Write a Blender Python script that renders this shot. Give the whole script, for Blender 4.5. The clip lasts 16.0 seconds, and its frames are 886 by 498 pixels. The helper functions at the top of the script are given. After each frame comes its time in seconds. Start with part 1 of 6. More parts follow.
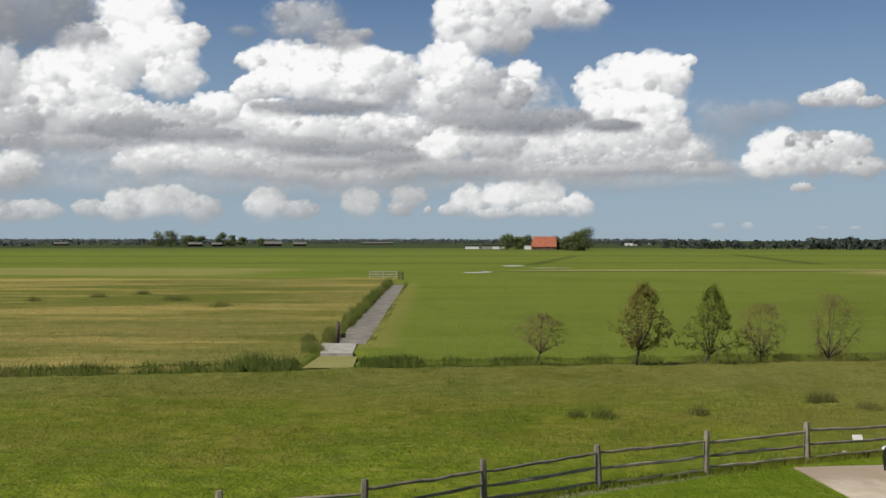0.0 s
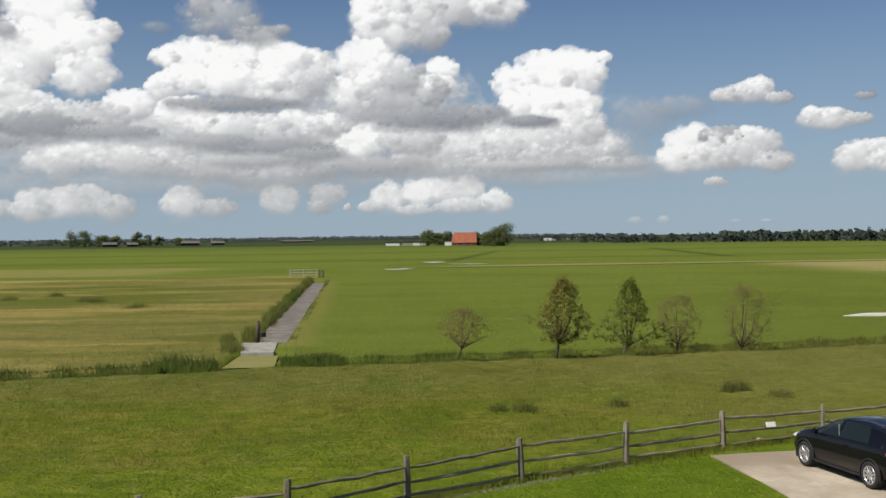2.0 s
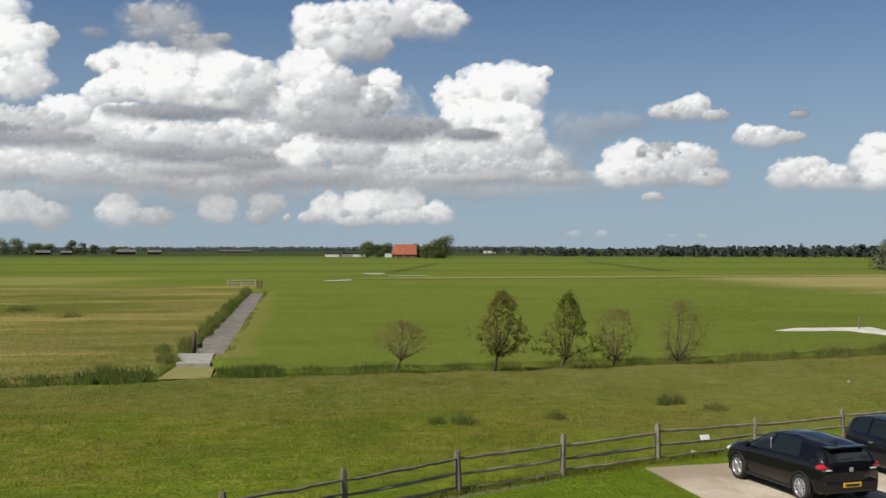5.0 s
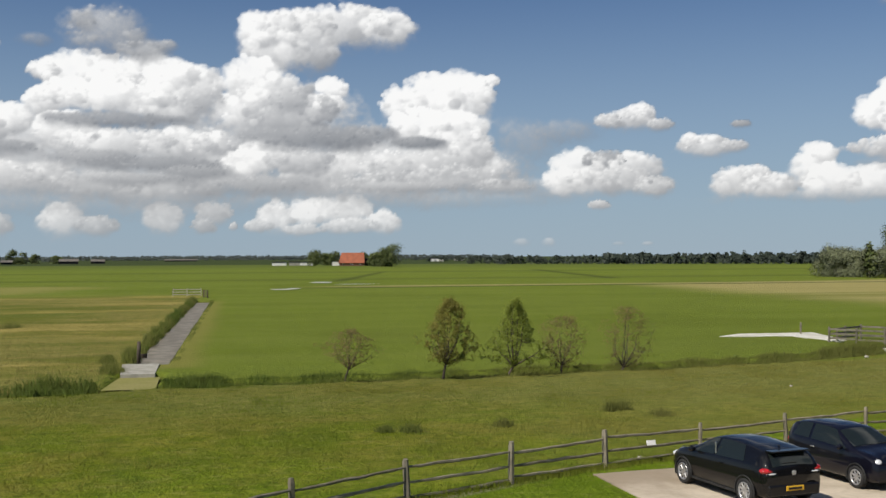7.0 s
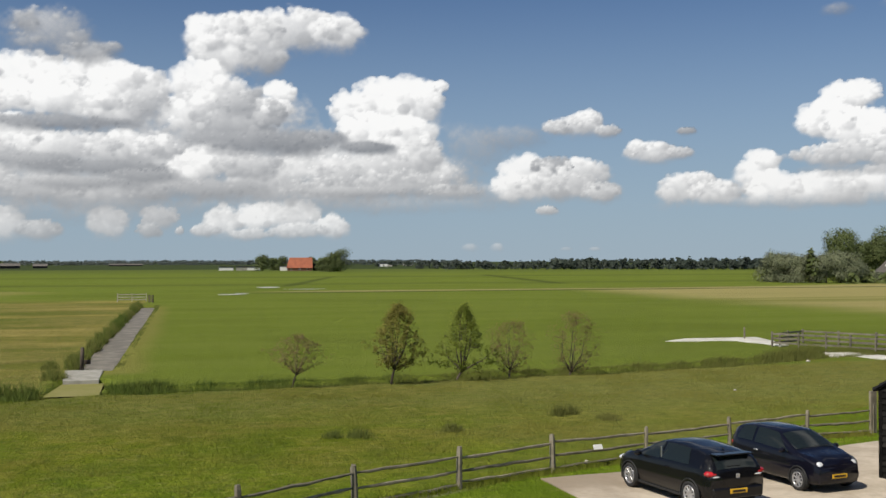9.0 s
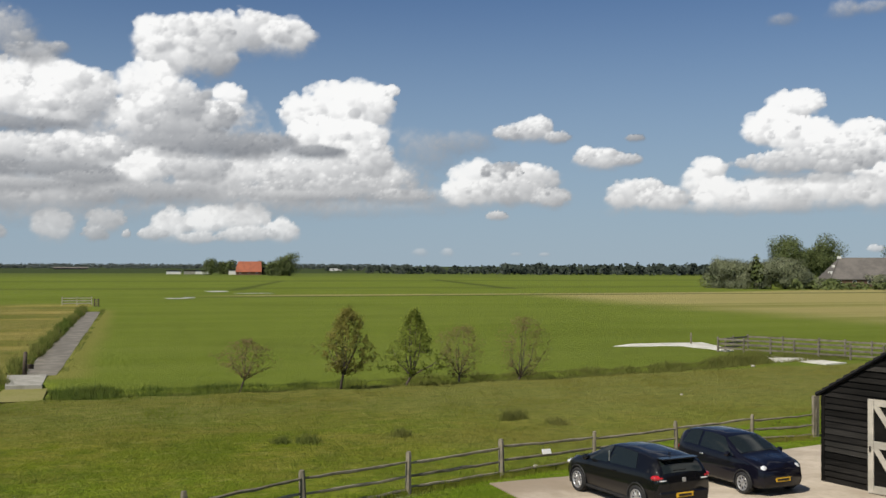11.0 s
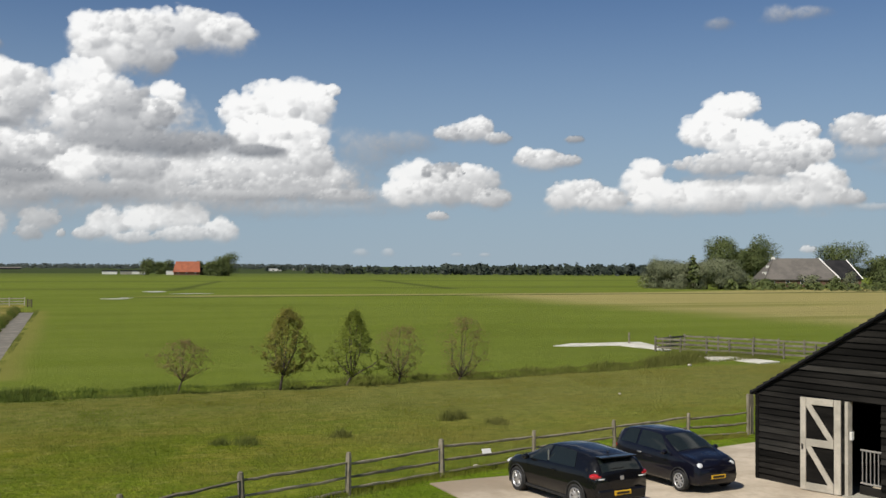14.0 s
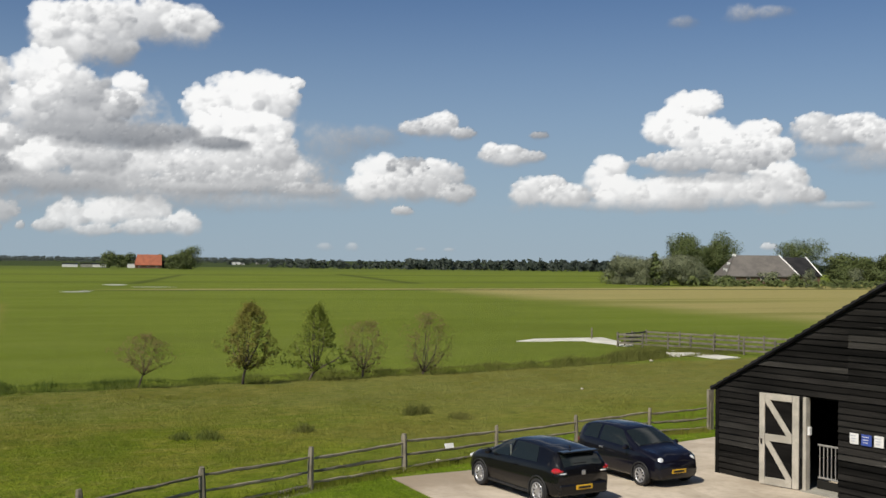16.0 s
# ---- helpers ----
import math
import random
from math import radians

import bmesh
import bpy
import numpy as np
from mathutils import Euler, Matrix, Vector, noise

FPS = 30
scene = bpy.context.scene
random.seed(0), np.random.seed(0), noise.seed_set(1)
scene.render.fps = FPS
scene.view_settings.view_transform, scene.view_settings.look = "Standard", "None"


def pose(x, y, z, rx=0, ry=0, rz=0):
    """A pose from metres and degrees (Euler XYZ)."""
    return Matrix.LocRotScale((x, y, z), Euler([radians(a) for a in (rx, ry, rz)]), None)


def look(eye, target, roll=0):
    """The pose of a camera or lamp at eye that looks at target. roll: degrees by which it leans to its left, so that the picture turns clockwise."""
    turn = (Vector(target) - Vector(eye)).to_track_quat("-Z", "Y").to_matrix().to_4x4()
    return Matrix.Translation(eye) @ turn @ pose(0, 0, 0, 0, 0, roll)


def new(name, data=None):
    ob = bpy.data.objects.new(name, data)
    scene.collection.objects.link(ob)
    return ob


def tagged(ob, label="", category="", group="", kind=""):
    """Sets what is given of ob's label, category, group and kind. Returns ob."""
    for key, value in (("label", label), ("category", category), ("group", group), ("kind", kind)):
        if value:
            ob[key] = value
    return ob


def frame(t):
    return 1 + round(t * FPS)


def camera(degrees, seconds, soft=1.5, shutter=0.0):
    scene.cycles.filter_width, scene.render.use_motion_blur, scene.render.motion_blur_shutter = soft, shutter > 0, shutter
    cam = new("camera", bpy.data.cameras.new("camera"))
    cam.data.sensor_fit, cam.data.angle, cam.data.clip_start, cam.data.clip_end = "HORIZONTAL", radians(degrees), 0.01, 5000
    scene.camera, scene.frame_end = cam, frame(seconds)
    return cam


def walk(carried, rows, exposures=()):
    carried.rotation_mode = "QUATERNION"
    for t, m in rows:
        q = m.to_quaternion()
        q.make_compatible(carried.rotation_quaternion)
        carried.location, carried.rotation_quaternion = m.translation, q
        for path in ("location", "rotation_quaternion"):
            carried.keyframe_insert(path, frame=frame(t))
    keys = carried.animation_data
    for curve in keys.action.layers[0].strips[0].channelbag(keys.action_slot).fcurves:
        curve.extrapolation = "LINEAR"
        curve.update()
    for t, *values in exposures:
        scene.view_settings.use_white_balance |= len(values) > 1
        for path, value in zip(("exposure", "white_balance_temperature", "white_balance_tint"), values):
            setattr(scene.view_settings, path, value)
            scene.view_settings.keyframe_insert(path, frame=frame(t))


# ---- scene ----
cam = camera(44.85, 16.0)
EYE = (0.0, 0.0, 6.0)
# seconds, yaw, pitch, roll of a camera turned by hand at an upper window
ROWS = [
    (0.0, -0.000, -0.491, -0.000),
    (0.5, -0.947, -0.526, 0.460),
    (1.0, -2.247, -0.328, 0.655),
    (1.5, -3.456, -0.600, 0.820),
    (2.0, -4.237, -0.697, 0.710),
    (2.5, -4.619, -0.783, 0.976),
    (3.0, -4.942, -0.643, 0.881),
    (3.5, -5.467, -0.508, 0.558),
    (4.0, -6.165, -0.362, 0.178),
    (6.5, -9.427, 0.257, 0.310),
    (7.0, -10.229, 0.349, 0.259),
    (7.5, -10.971, 0.416, 0.419),
    (8.0, -11.687, 0.431, 0.310),
    (8.5, -12.330, 0.450, 0.315),
    (9.0, -12.972, 0.614, 0.148),
    (11.5, -16.218, 0.867, -0.101),
    (12.0, -16.728, 0.867, -0.090),
    (12.5, -17.163, 0.931, -0.200),
    (13.0, -17.767, 1.005, -0.269),
    (13.5, -18.289, 0.907, -0.225),
    (14.0, -18.793, 0.891, -0.192),
    (14.5, -19.201, 0.877, -0.261),
    (15.0, -19.732, 0.739, -0.267),
    (15.5, -20.229, 0.650, -0.417),
    (16.0, -20.709, 0.628, -0.553),
]
# yaw about the vertical, then pitch, then roll about the line of sight
walk(cam, [(t, pose(*EYE, 0, 0, yaw) @ pose(0, 0, 0, 90 + pitch, 0, 0) @ pose(0, 0, 0, 0, 0, -roll)) for t, yaw, pitch, roll in ROWS])

# ---- light ----
SUN_AZ, SUN_EL = 238.0, 50.0      # compass degrees from +y, clockwise; height
world = bpy.data.worlds.new("world")
scene.world = world
world.use_nodes = True
wt = world.node_tree
wt.nodes.clear()


def tree_tools(nt):
    """Small helpers that add nodes to a tree."""
    def put(value, socket):
        if hasattr(value, "links"):
            nt.links.new(value, socket)
        elif value is not None:
            socket.default_value = value

    def math_node(op, a, b=None, c=None, clamp=False):
        n = nt.nodes.new("ShaderNodeMath")
        n.operation, n.use_clamp = op, clamp
        for s, v in zip(n.inputs, (a, b, c)):
            put(v, s)
        return n.outputs[0]

    def vec(op, a, b=None, c=None):
        n = nt.nodes.new("ShaderNodeVectorMath")
        n.operation = op
        for s, v in zip(n.inputs, (a, b, c)):
            put(v, s)
        return n.outputs["Value"] if op in ("DOT_PRODUCT", "LENGTH", "DISTANCE") else n.outputs[0]

    def step(value, lo, hi, a=0.0, b=1.0):
        n = nt.nodes.new("ShaderNodeMapRange")
        n.interpolation_type = "SMOOTHSTEP"
        for s, v in zip(n.inputs, (value, lo, hi, a, b)):
            put(v, s)
        return n.outputs[0]

    def noise_node(place, scale, detail=4.0, rough=0.55, out=0, distort=0.0):
        n = nt.nodes.new("ShaderNodeTexNoise")
        put(place, n.inputs["Vector"])
        n.inputs["Scale"].default_value, n.inputs["Detail"].default_value = scale, detail
        n.inputs["Roughness"].default_value, n.inputs["Distortion"].default_value = rough, distort
        return n.outputs[out]

    def mix(f, a, b, blend="MIX"):
        n = nt.nodes.new("ShaderNodeMix")
        n.data_type, n.blend_type = "RGBA", blend
        for s, v in zip((n.inputs[0], n.inputs[6], n.inputs[7]), (f, a, b)):
            if isinstance(v, tuple) and len(v) == 3:
                v = (*v, 1.0)
            put(v, s)
        return n.outputs[2]

    def split(v):
        n = nt.nodes.new("ShaderNodeSeparateXYZ")
        put(v, n.inputs[0])
        return n.outputs

    def join(x, y, z):
        n = nt.nodes.new("ShaderNodeCombineXYZ")
        for s, v in zip(n.inputs, (x, y, z)):
            put(v, s)
        return n.outputs[0]
    return put, math_node, vec, step, noise_node, mix, split, join


put, mth, vec, step, nz, mix, split, join = tree_tools(wt)
sky = wt.nodes.new("ShaderNodeTexSky")
sky.sky_type, sky.sun_disc = "NISHITA", False
sky.sun_elevation, sky.sun_rotation = radians(SUN_EL), radians(SUN_AZ)
sky.air_density, sky.dust_density, sky.ozone_density = 1.0, 0.0, 3.5
# fair-weather cumulus over the rest of the sky, above the bank that stands along the horizon
tc = wt.nodes.new("ShaderNodeTexCoord")
sx, sy, sz = split(tc.outputs["Generated"])
plane = join(mth("DIVIDE", sx, mth("MAXIMUM", sz, 0.05)), mth("DIVIDE", sy, mth("MAXIMUM", sz, 0.05)), 0.0)
cumulus = mth("MULTIPLY", step(nz(plane, 1.3, 5, 0.55), 0.52, 0.66), step(sz, 0.27, 0.36))
bg = wt.nodes.new("ShaderNodeBackground")
bg.inputs["Strength"].default_value = 0.075
haze = step(sz, 0.30, -0.02)
clear = mix(mth("MULTIPLY", haze, 0.85), mix(1.0, sky.outputs[0], (0.57, 0.68, 0.84), "MULTIPLY"), (4.25, 5.55, 6.85))
put(mix(cumulus, clear, (9.0, 9.0, 9.1)), bg.inputs["Color"])
out = wt.nodes.new("ShaderNodeOutputWorld")
wt.links.new(bg.outputs[0], out.inputs[0])

sun_data = bpy.data.lights.new("sun", "SUN")
sun_data.energy, sun_data.angle, sun_data.color = 5.0, radians(0.6), (1.0, 0.94, 0.82)
sun = new("sun", sun_data)
sun_way = Vector((math.sin(radians(SUN_AZ)) * math.cos(radians(SUN_EL)), math.cos(radians(SUN_AZ)) * math.cos(radians(SUN_EL)), math.sin(radians(SUN_EL))))
sun.matrix_world = look(sun_way * 50, (0, 0, 0))
scene.view_settings.exposure = 0.0


# ---- materials ----
def material(name, rough=0.8, metal=0.0, spec=0.4):
    """A fresh node material: its tree tools, its Principled node and its tree."""
    m = bpy.data.materials.new(name)
    m.use_nodes = True
    b = m.node_tree.nodes["Principled BSDF"]
    b.inputs["Roughness"].default_value, b.inputs["Metallic"].default_value = rough, metal
    b.inputs["Specular IOR Level"].default_value = spec
    return m, b, m.node_tree


def plain(name, a, b2, scale=3.0, rough=0.8, bump=0.3, fine=40.0, metal=0.0, spec=0.4, stretch=(1, 1, 1), vary=0.0, coat=0.0, scuff=None):
    """A surface of two mingled tones with a fine grain and some relief, in object space."""
    m, b, nt = material(name, rough, metal, spec)
    put, mth, vec, step, nz, mix, split, join = tree_tools(nt)
    tc = nt.nodes.new("ShaderNodeTexCoord")
    p = vec("MULTIPLY", tc.outputs["Object"], stretch)
    big, small = nz(p, scale, 4, 0.6), nz(p, fine, 3, 0.6)
    col = mix(step(big, 0.35, 0.65), a, b2)
    col = mix(mth("MULTIPLY", step(small, 0.4, 0.75), 0.35), col, tuple(v * 0.55 for v in a))
    if scuff:
        worn = step(nz(vec("MULTIPLY", p, (1.0, 1.0, 2.0)), 7.0, 5, 0.7), 0.62, 0.72)
        col = mix(mth("MULTIPLY", worn, 0.6), col, scuff)
    if vary:
        info = nt.nodes.new("ShaderNodeObjectInfo")
        f = mth("MULTIPLY_ADD", info.outputs["Random"], 2 * vary, 1 - vary)
        col = mix(1.0, col, join(f, f, f), "MULTIPLY")
    put(col, b.inputs["Base Color"])
    put(mth("MULTIPLY_ADD", small, 0.25, rough - 0.12, True), b.inputs["Roughness"])
    b.inputs["Coat Weight"].default_value = coat
    if bump:
        n = nt.nodes.new("ShaderNodeBump")
        n.inputs["Strength"].default_value, n.inputs["Distance"].default_value = bump, 0.01
        put(mth("ADD", small, mth("MULTIPLY", big, 2.0)), n.inputs["Height"])
        nt.links.new(n.outputs[0], b.inputs["Normal"])
    return m


def leafy(name, a, b2, through_light=0.35):
    """Leaves or blades: two tones by island, partly letting light through."""
    m, b, nt = material(name, 0.6, 0.0, 0.25)
    put, mth, vec, step, nz, mix, split, join = tree_tools(nt)
    geo = nt.nodes.new("ShaderNodeNewGeometry")
    big = nz(geo.outputs["Position"], 0.35, 3, 0.6)
    col = mix(geo.outputs["Random Per Island"], a, b2)
    col = mix(mth("MULTIPLY", step(big, 0.35, 0.7), 0.5), col, tuple(v * 0.6 for v in a))
    put(col, b.inputs["Base Color"])
    tr = nt.nodes.new("ShaderNodeBsdfTranslucent")
    put(col, tr.inputs["Color"])
    mx = nt.nodes.new("ShaderNodeMixShader")
    mx.inputs[0].default_value = through_light
    nt.links.new(b.outputs[0], mx.inputs[1])
    nt.links.new(tr.outputs[0], mx.inputs[2])
    nt.links.new(mx.outputs[0], nt.nodes["Material Output"].inputs[0])
    return m


def field_line(x):
    """The y of the cross ditch's middle."""
    return np.interp(x, [-60, -20, -7, -4, 5, 12, 21, 30, 38, 60], [46.6, 48.0, 50.6, 51.9, 52.6, 53.5, 54.7, 57.0, 60.0, 64.0])


def fence_line(x):
    return np.interp(x, [-30, -10.0, -7.2, -4.4, -1.63, 0.92, 3.75, 6.75, 9.85, 13.2, 16.5, 19.9, 22.4], [14.0, 19.3, 20.2, 21.1, 22.0, 24.05, 25.9, 27.45, 29.0, 30.2, 31.2, 32.3, 32.6])


def ground_material():
    m, b, nt = material("grassland", 0.95, 0.0, 0.04)
    put, mth, vec, step, nz, mix, split, join = tree_tools(nt)
    geo = nt.nodes.new("ShaderNodeNewGeometry")
    pos = geo.outputs["Position"]
    x, y, z = split(pos)
    wob = mth("MULTIPLY", mth("SUBTRACT", nz(pos, 0.09, 4, 0.6), 0.5), 2.0)      # about -1 to 1, ten metres wide
    far_wob = mth("MULTIPLY", mth("SUBTRACT", nz(vec("MULTIPLY", pos, (0.3, 1.0, 1.0)), 0.02, 4, 0.6), 0.5), 2.0)
    mottle = nz(pos, 0.6, 5, 0.65)
    fine = nz(pos, 6.0, 4, 0.7)
    streak = nz(vec("MULTIPLY", pos, (0.12, 1.0, 1.0)), 0.12, 5, 0.6)
    # mown pasture
    pasture = mix(step(streak, 0.30, 0.70), (0.122, 0.158, 0.020), (0.144, 0.177, 0.029))
    pasture = mix(mth("MULTIPLY", step(mottle, 0.5, 0.75), 0.3), pasture, (0.092, 0.124, 0.015))
    pasture = mix(mth("MULTIPLY", step(far_wob, 0.0, 0.7), 0.5), pasture, (0.140, 0.165, 0.038))
    pasture = mix(mth("MULTIPLY", step(nz(pos, 0.035, 5, 0.6), 0.45, 0.65), 0.45), pasture, (0.098, 0.125, 0.018))
    # rough meadow in front of the ditch
    soft = nz(pos, 0.22, 3, 0.55)
    meadow = mix(step(mottle, 0.36, 0.64), (0.116, 0.142, 0.010), (0.176, 0.170, 0.026))
    meadow = mix(mth("MULTIPLY", step(soft, 0.42, 0.62), 0.8), meadow, (0.106, 0.143, 0.011))
    meadow = mix(mth("MULTIPLY", step(mth("ADD", y, mth("MULTIPLY", wob, 5.0)), 37.0, 46.0), 0.65), meadow, (0.150, 0.152, 0.046))
    near = step(mth("MULTIPLY_ADD", wob, 7.0, mth("MULTIPLY_ADD", x, -0.22, y)), 33.5, 27.5)      # lusher towards the fence
    clump = nz(pos, 0.95, 4, 0.6)
    meadow = mix(mth("MULTIPLY", near, 0.75), meadow, mix(step(clump, 0.42, 0.60), (0.104, 0.158, 0.008), (0.174, 0.208, 0.018)))
    brown = step(mth("ADD", nz(vec("MULTIPLY", pos, (0.35, 1.0, 1.0)), 0.16, 4, 0.6), mth("MULTIPLY", near, -0.12)), 0.47, 0.60)
    meadow = mix(mth("MULTIPLY", brown, 0.5), meadow, (0.158, 0.146, 0.030))
    tufty = nz(pos, 1.5, 5, 0.68)
    meadow = mix(mth("MULTIPLY", step(tufty, 0.50, 0.64), 0.55), meadow, (0.066, 0.098, 0.010))
    meadow = mix(mth("MULTIPLY", step(tufty, 0.46, 0.34), 0.40), meadow, (0.190, 0.190, 0.046))
    meadow = mix(mth("MULTIPLY", step(nz(pos, 0.42, 4, 0.6), 0.54, 0.68), 0.5), meadow, (0.070, 0.094, 0.014))
    meadow = mix(mth("MULTIPLY", step(mth("MULTIPLY_ADD", wob, 6.0, x), 2.0, 20.0), 0.40), meadow, (0.205, 0.200, 0.056))      # paler to the east
    # hay-coloured fields
    hay = mix(step(mottle, 0.35, 0.65), (0.225, 0.195, 0.060), (0.165, 0.160, 0.040))
    hay = mix(mth("MULTIPLY", step(mth("ADD", streak, mth("MULTIPLY", wob, 0.12)), 0.50, 0.64), 0.85), hay, (0.120, 0.135, 0.026))
    hay = mix(mth("MULTIPLY", step(far_wob, -0.1, 0.35), 0.7), hay, (0.125, 0.145, 0.026))
    col = pasture
    near_side = mth("SUBTRACT", y, mth("MULTIPLY_ADD", x, 0.12, 51.6))
    left = step(mth("MULTIPLY_ADD", wob, 0.8, x), -6.6, -7.8)
    left = mth("MULTIPLY", left, step(mth("MULTIPLY_ADD", far_wob, 14.0, y), 180.0, 160.0))
    # a greener swathe and a furrow across the hay field
    swathe = vec("MULTIPLY", vec("SUBTRACT", pos, (-40.0, 121.0, 0.0)), (0.040, 0.046, 0.0))
    green_patch = step(mth("MULTIPLY_ADD", wob, 0.45, vec("LENGTH", swathe)), 1.15, 0.75)
    hay = mix(mth("MULTIPLY", green_patch, 0.9), hay, (0.105, 0.125, 0.022))
    furrow = step(mth("ABSOLUTE", mth("SUBTRACT", mth("MULTIPLY_ADD", wob, 1.5, y), 67.0)), 1.8, 0.5)
    hay = mix(mth("MULTIPLY", furrow, 0.5), hay, (0.100, 0.100, 0.026))
    golden = step(nz(vec("MULTIPLY", pos, (0.30, 1.0, 1.0)), 0.075, 5, 0.6), 0.44, 0.60)
    hay = mix(mth("MULTIPLY", golden, 0.70), hay, (0.365, 0.285, 0.092))
    dull = step(nz(vec("MULTIPLY", vec("ADD", pos, (40.0, 17.0, 0.0)), (0.35, 1.0, 1.0)), 0.11, 5, 0.6), 0.48, 0.60)
    hay = mix(mth("MULTIPLY", dull, 0.75), hay, (0.116, 0.128, 0.020))
    col = mix(left, col, hay)
    # a cut strip of straw beyond the hay field
    straw = mth("MULTIPLY", mth("MULTIPLY", step(mth("MULTIPLY_ADD", far_wob, 10.0, y), 178.0, 186.0), step(mth("MULTIPLY_ADD", far_wob, 10.0, y), 236.0, 222.0)), step(mth("MULTIPLY_ADD", far_wob, 20.0, x), -26.0, -42.0))
    col = mix(mth("MULTIPLY", straw, 0.5), col, (0.290, 0.245, 0.095))
    bank = mth("ABSOLUTE", mth("ADD", x, mth("MULTIPLY_ADD", y, 0.0075, 5.1)))
    bank = mth("MULTIPLY", step(mth("MULTIPLY_ADD", wob, 0.7, bank), 3.6, 1.6), mth("MULTIPLY", step(y, 58.0, 61.0), step(y, 155.0, 140.0)))
    col = mix(mth("MULTIPLY", bank, 0.75), col, (0.200, 0.190, 0.050))
    edge = mth("MULTIPLY_ADD", far_wob, 9.0, x)
    right = mth("MULTIPLY", step(edge, 66.0, 86.0), step(mth("SUBTRACT", mth("MULTIPLY_ADD", far_wob, 10.0, y), mth("MULTIPLY", x, 0.33)), 186.0, 174.0))
    tan = mix(step(nz(vec("MULTIPLY", pos, (0.10, 1.0, 1.0)), 0.055, 4, 0.6), 0.50, 0.66), (0.320, 0.270, 0.112), (0.195, 0.190, 0.056))
    col = mix(mth("MULTIPLY", right, 0.85), col, tan)
    band = mth("SUBTRACT", mth("MULTIPLY_ADD", far_wob, 6.0, y), mth("MULTIPLY", x, 0.05))
    line = mth("MULTIPLY", mth("MULTIPLY", step(band, 203.0, 207.0), step(band, 216.0, 211.0)), step(x, 5.0, 25.0))
    col = mix(mth("MULTIPLY", line, 0.7), col, (0.300, 0.255, 0.120))
    edge2 = mth("MULTIPLY", mth("MULTIPLY", step(band, 199.0, 201.0), step(band, 206.0, 203.5)), step(x, 0.0, 20.0))
    col = mix(mth("MULTIPLY", edge2, 0.85), col, (0.050, 0.062, 0.016))
    dark = mth("MULTIPLY", step(band, 262.0, 268.0), step(band, 290.0, 280.0))
    col = mix(mth("MULTIPLY", dark, 0.4), col, (0.060, 0.075, 0.018))
    dark = mth("MULTIPLY", step(band, 380.0, 388.0), step(band, 420.0, 405.0))
    col = mix(mth("MULTIPLY", dark, 0.45), col, (0.065, 0.080, 0.020))
    # a dark field ditch that runs away to the north-east, and one towards the far farm
    for x0, y0, slope, y1, w in ((92.0, 263.0, 0.149, 451.0, 2.6), (20.0, 252.0, 0.20, 420.0, 1.4)):
        off = mth("ABSOLUTE", mth("SUBTRACT", x, mth("MULTIPLY_ADD", mth("SUBTRACT", y, y0), slope, x0)))
        cut = mth("MULTIPLY", step(mth("MULTIPLY_ADD", far_wob, 1.5, off), w + 1.5, w * 0.4), mth("MULTIPLY", step(y, y0 - 4, y0 + 4), step(y, y1, y1 - 30)))
        col = mix(mth("MULTIPLY", cut, 0.7), col, (0.052, 0.066, 0.018))
    far = step(y, 420.0, 700.0)
    col = mix(mth("MULTIPLY", far, 0.7), col, (0.075, 0.098, 0.026))
    col = mix(mth("MULTIPLY", step(y, 735.0, 800.0), 0.9), col, (0.036, 0.050, 0.020))
    col = mix(step(near_side, 1.0, -0.5), col, meadow)
    # short-cut lawn beside the drive
    lawn = mix(step(mottle, 0.3, 0.7), (0.105, 0.160, 0.009), (0.140, 0.195, 0.014))
    # the fence runs along a line that bends at x = 1
    f1 = mth("SUBTRACT", y, mth("MULTIPLY_ADD", x, 0.57, 23.55))
    col = mix(mth("MULTIPLY", step(mth("MULTIPLY_ADD", wob, 0.15, f1), 0.15, -0.2), step(x, -2.0, 0.5)), col, lawn)
    strip = mth("MULTIPLY", step(mth("ABSOLUTE", mth("SUBTRACT", mth("MULTIPLY_ADD", wob, 0.12, f1), 0.05)), 0.5, 0.15), step(x, 8.5, 5.0))
    col = mix(mth("MULTIPLY", strip, 0.8), col, (0.230, 0.205, 0.150))
    # ditch sides, darker with depth
    col = mix(step(z, -0.10, -0.38), col, (0.055, 0.055, 0.022))
    rugged = mth("MULTIPLY", mth("MAXIMUM", step(near_side, 1.0, -0.5), left), step(nz(vec("MULTIPLY", pos, (0.6, 1.0, 1.0)), 2.6, 5, 0.7), 0.50, 0.66))
    col = mix(mth("MULTIPLY", rugged, 0.42), col, (0.058, 0.070, 0.014))
    pale = mth("MULTIPLY", mth("MAXIMUM", step(near_side, 1.0, -0.5), left), step(nz(vec("MULTIPLY", vec("ADD", pos, (7.0, 3.0, 0.0)), (0.6, 1.0, 1.0)), 2.1, 5, 0.7), 0.54, 0.68))
    col = mix(mth("MULTIPLY", pale, 0.40), col, (0.262, 0.250, 0.070))
    col = mix(mth("MULTIPLY", step(fine, 0.45, 0.75), 0.35), col, (0.055, 0.070, 0.012))
    put(col, b.inputs["Base Color"])
    n = nt.nodes.new("ShaderNodeBump")
    n.inputs["Strength"].default_value, n.inputs["Distance"].default_value = 0.8, 0.2
    put(mth("ADD", fine, mth("MULTIPLY", mottle, 1.6)), n.inputs["Height"])
    nt.links.new(n.outputs[0], b.inputs["Normal"])
    return m


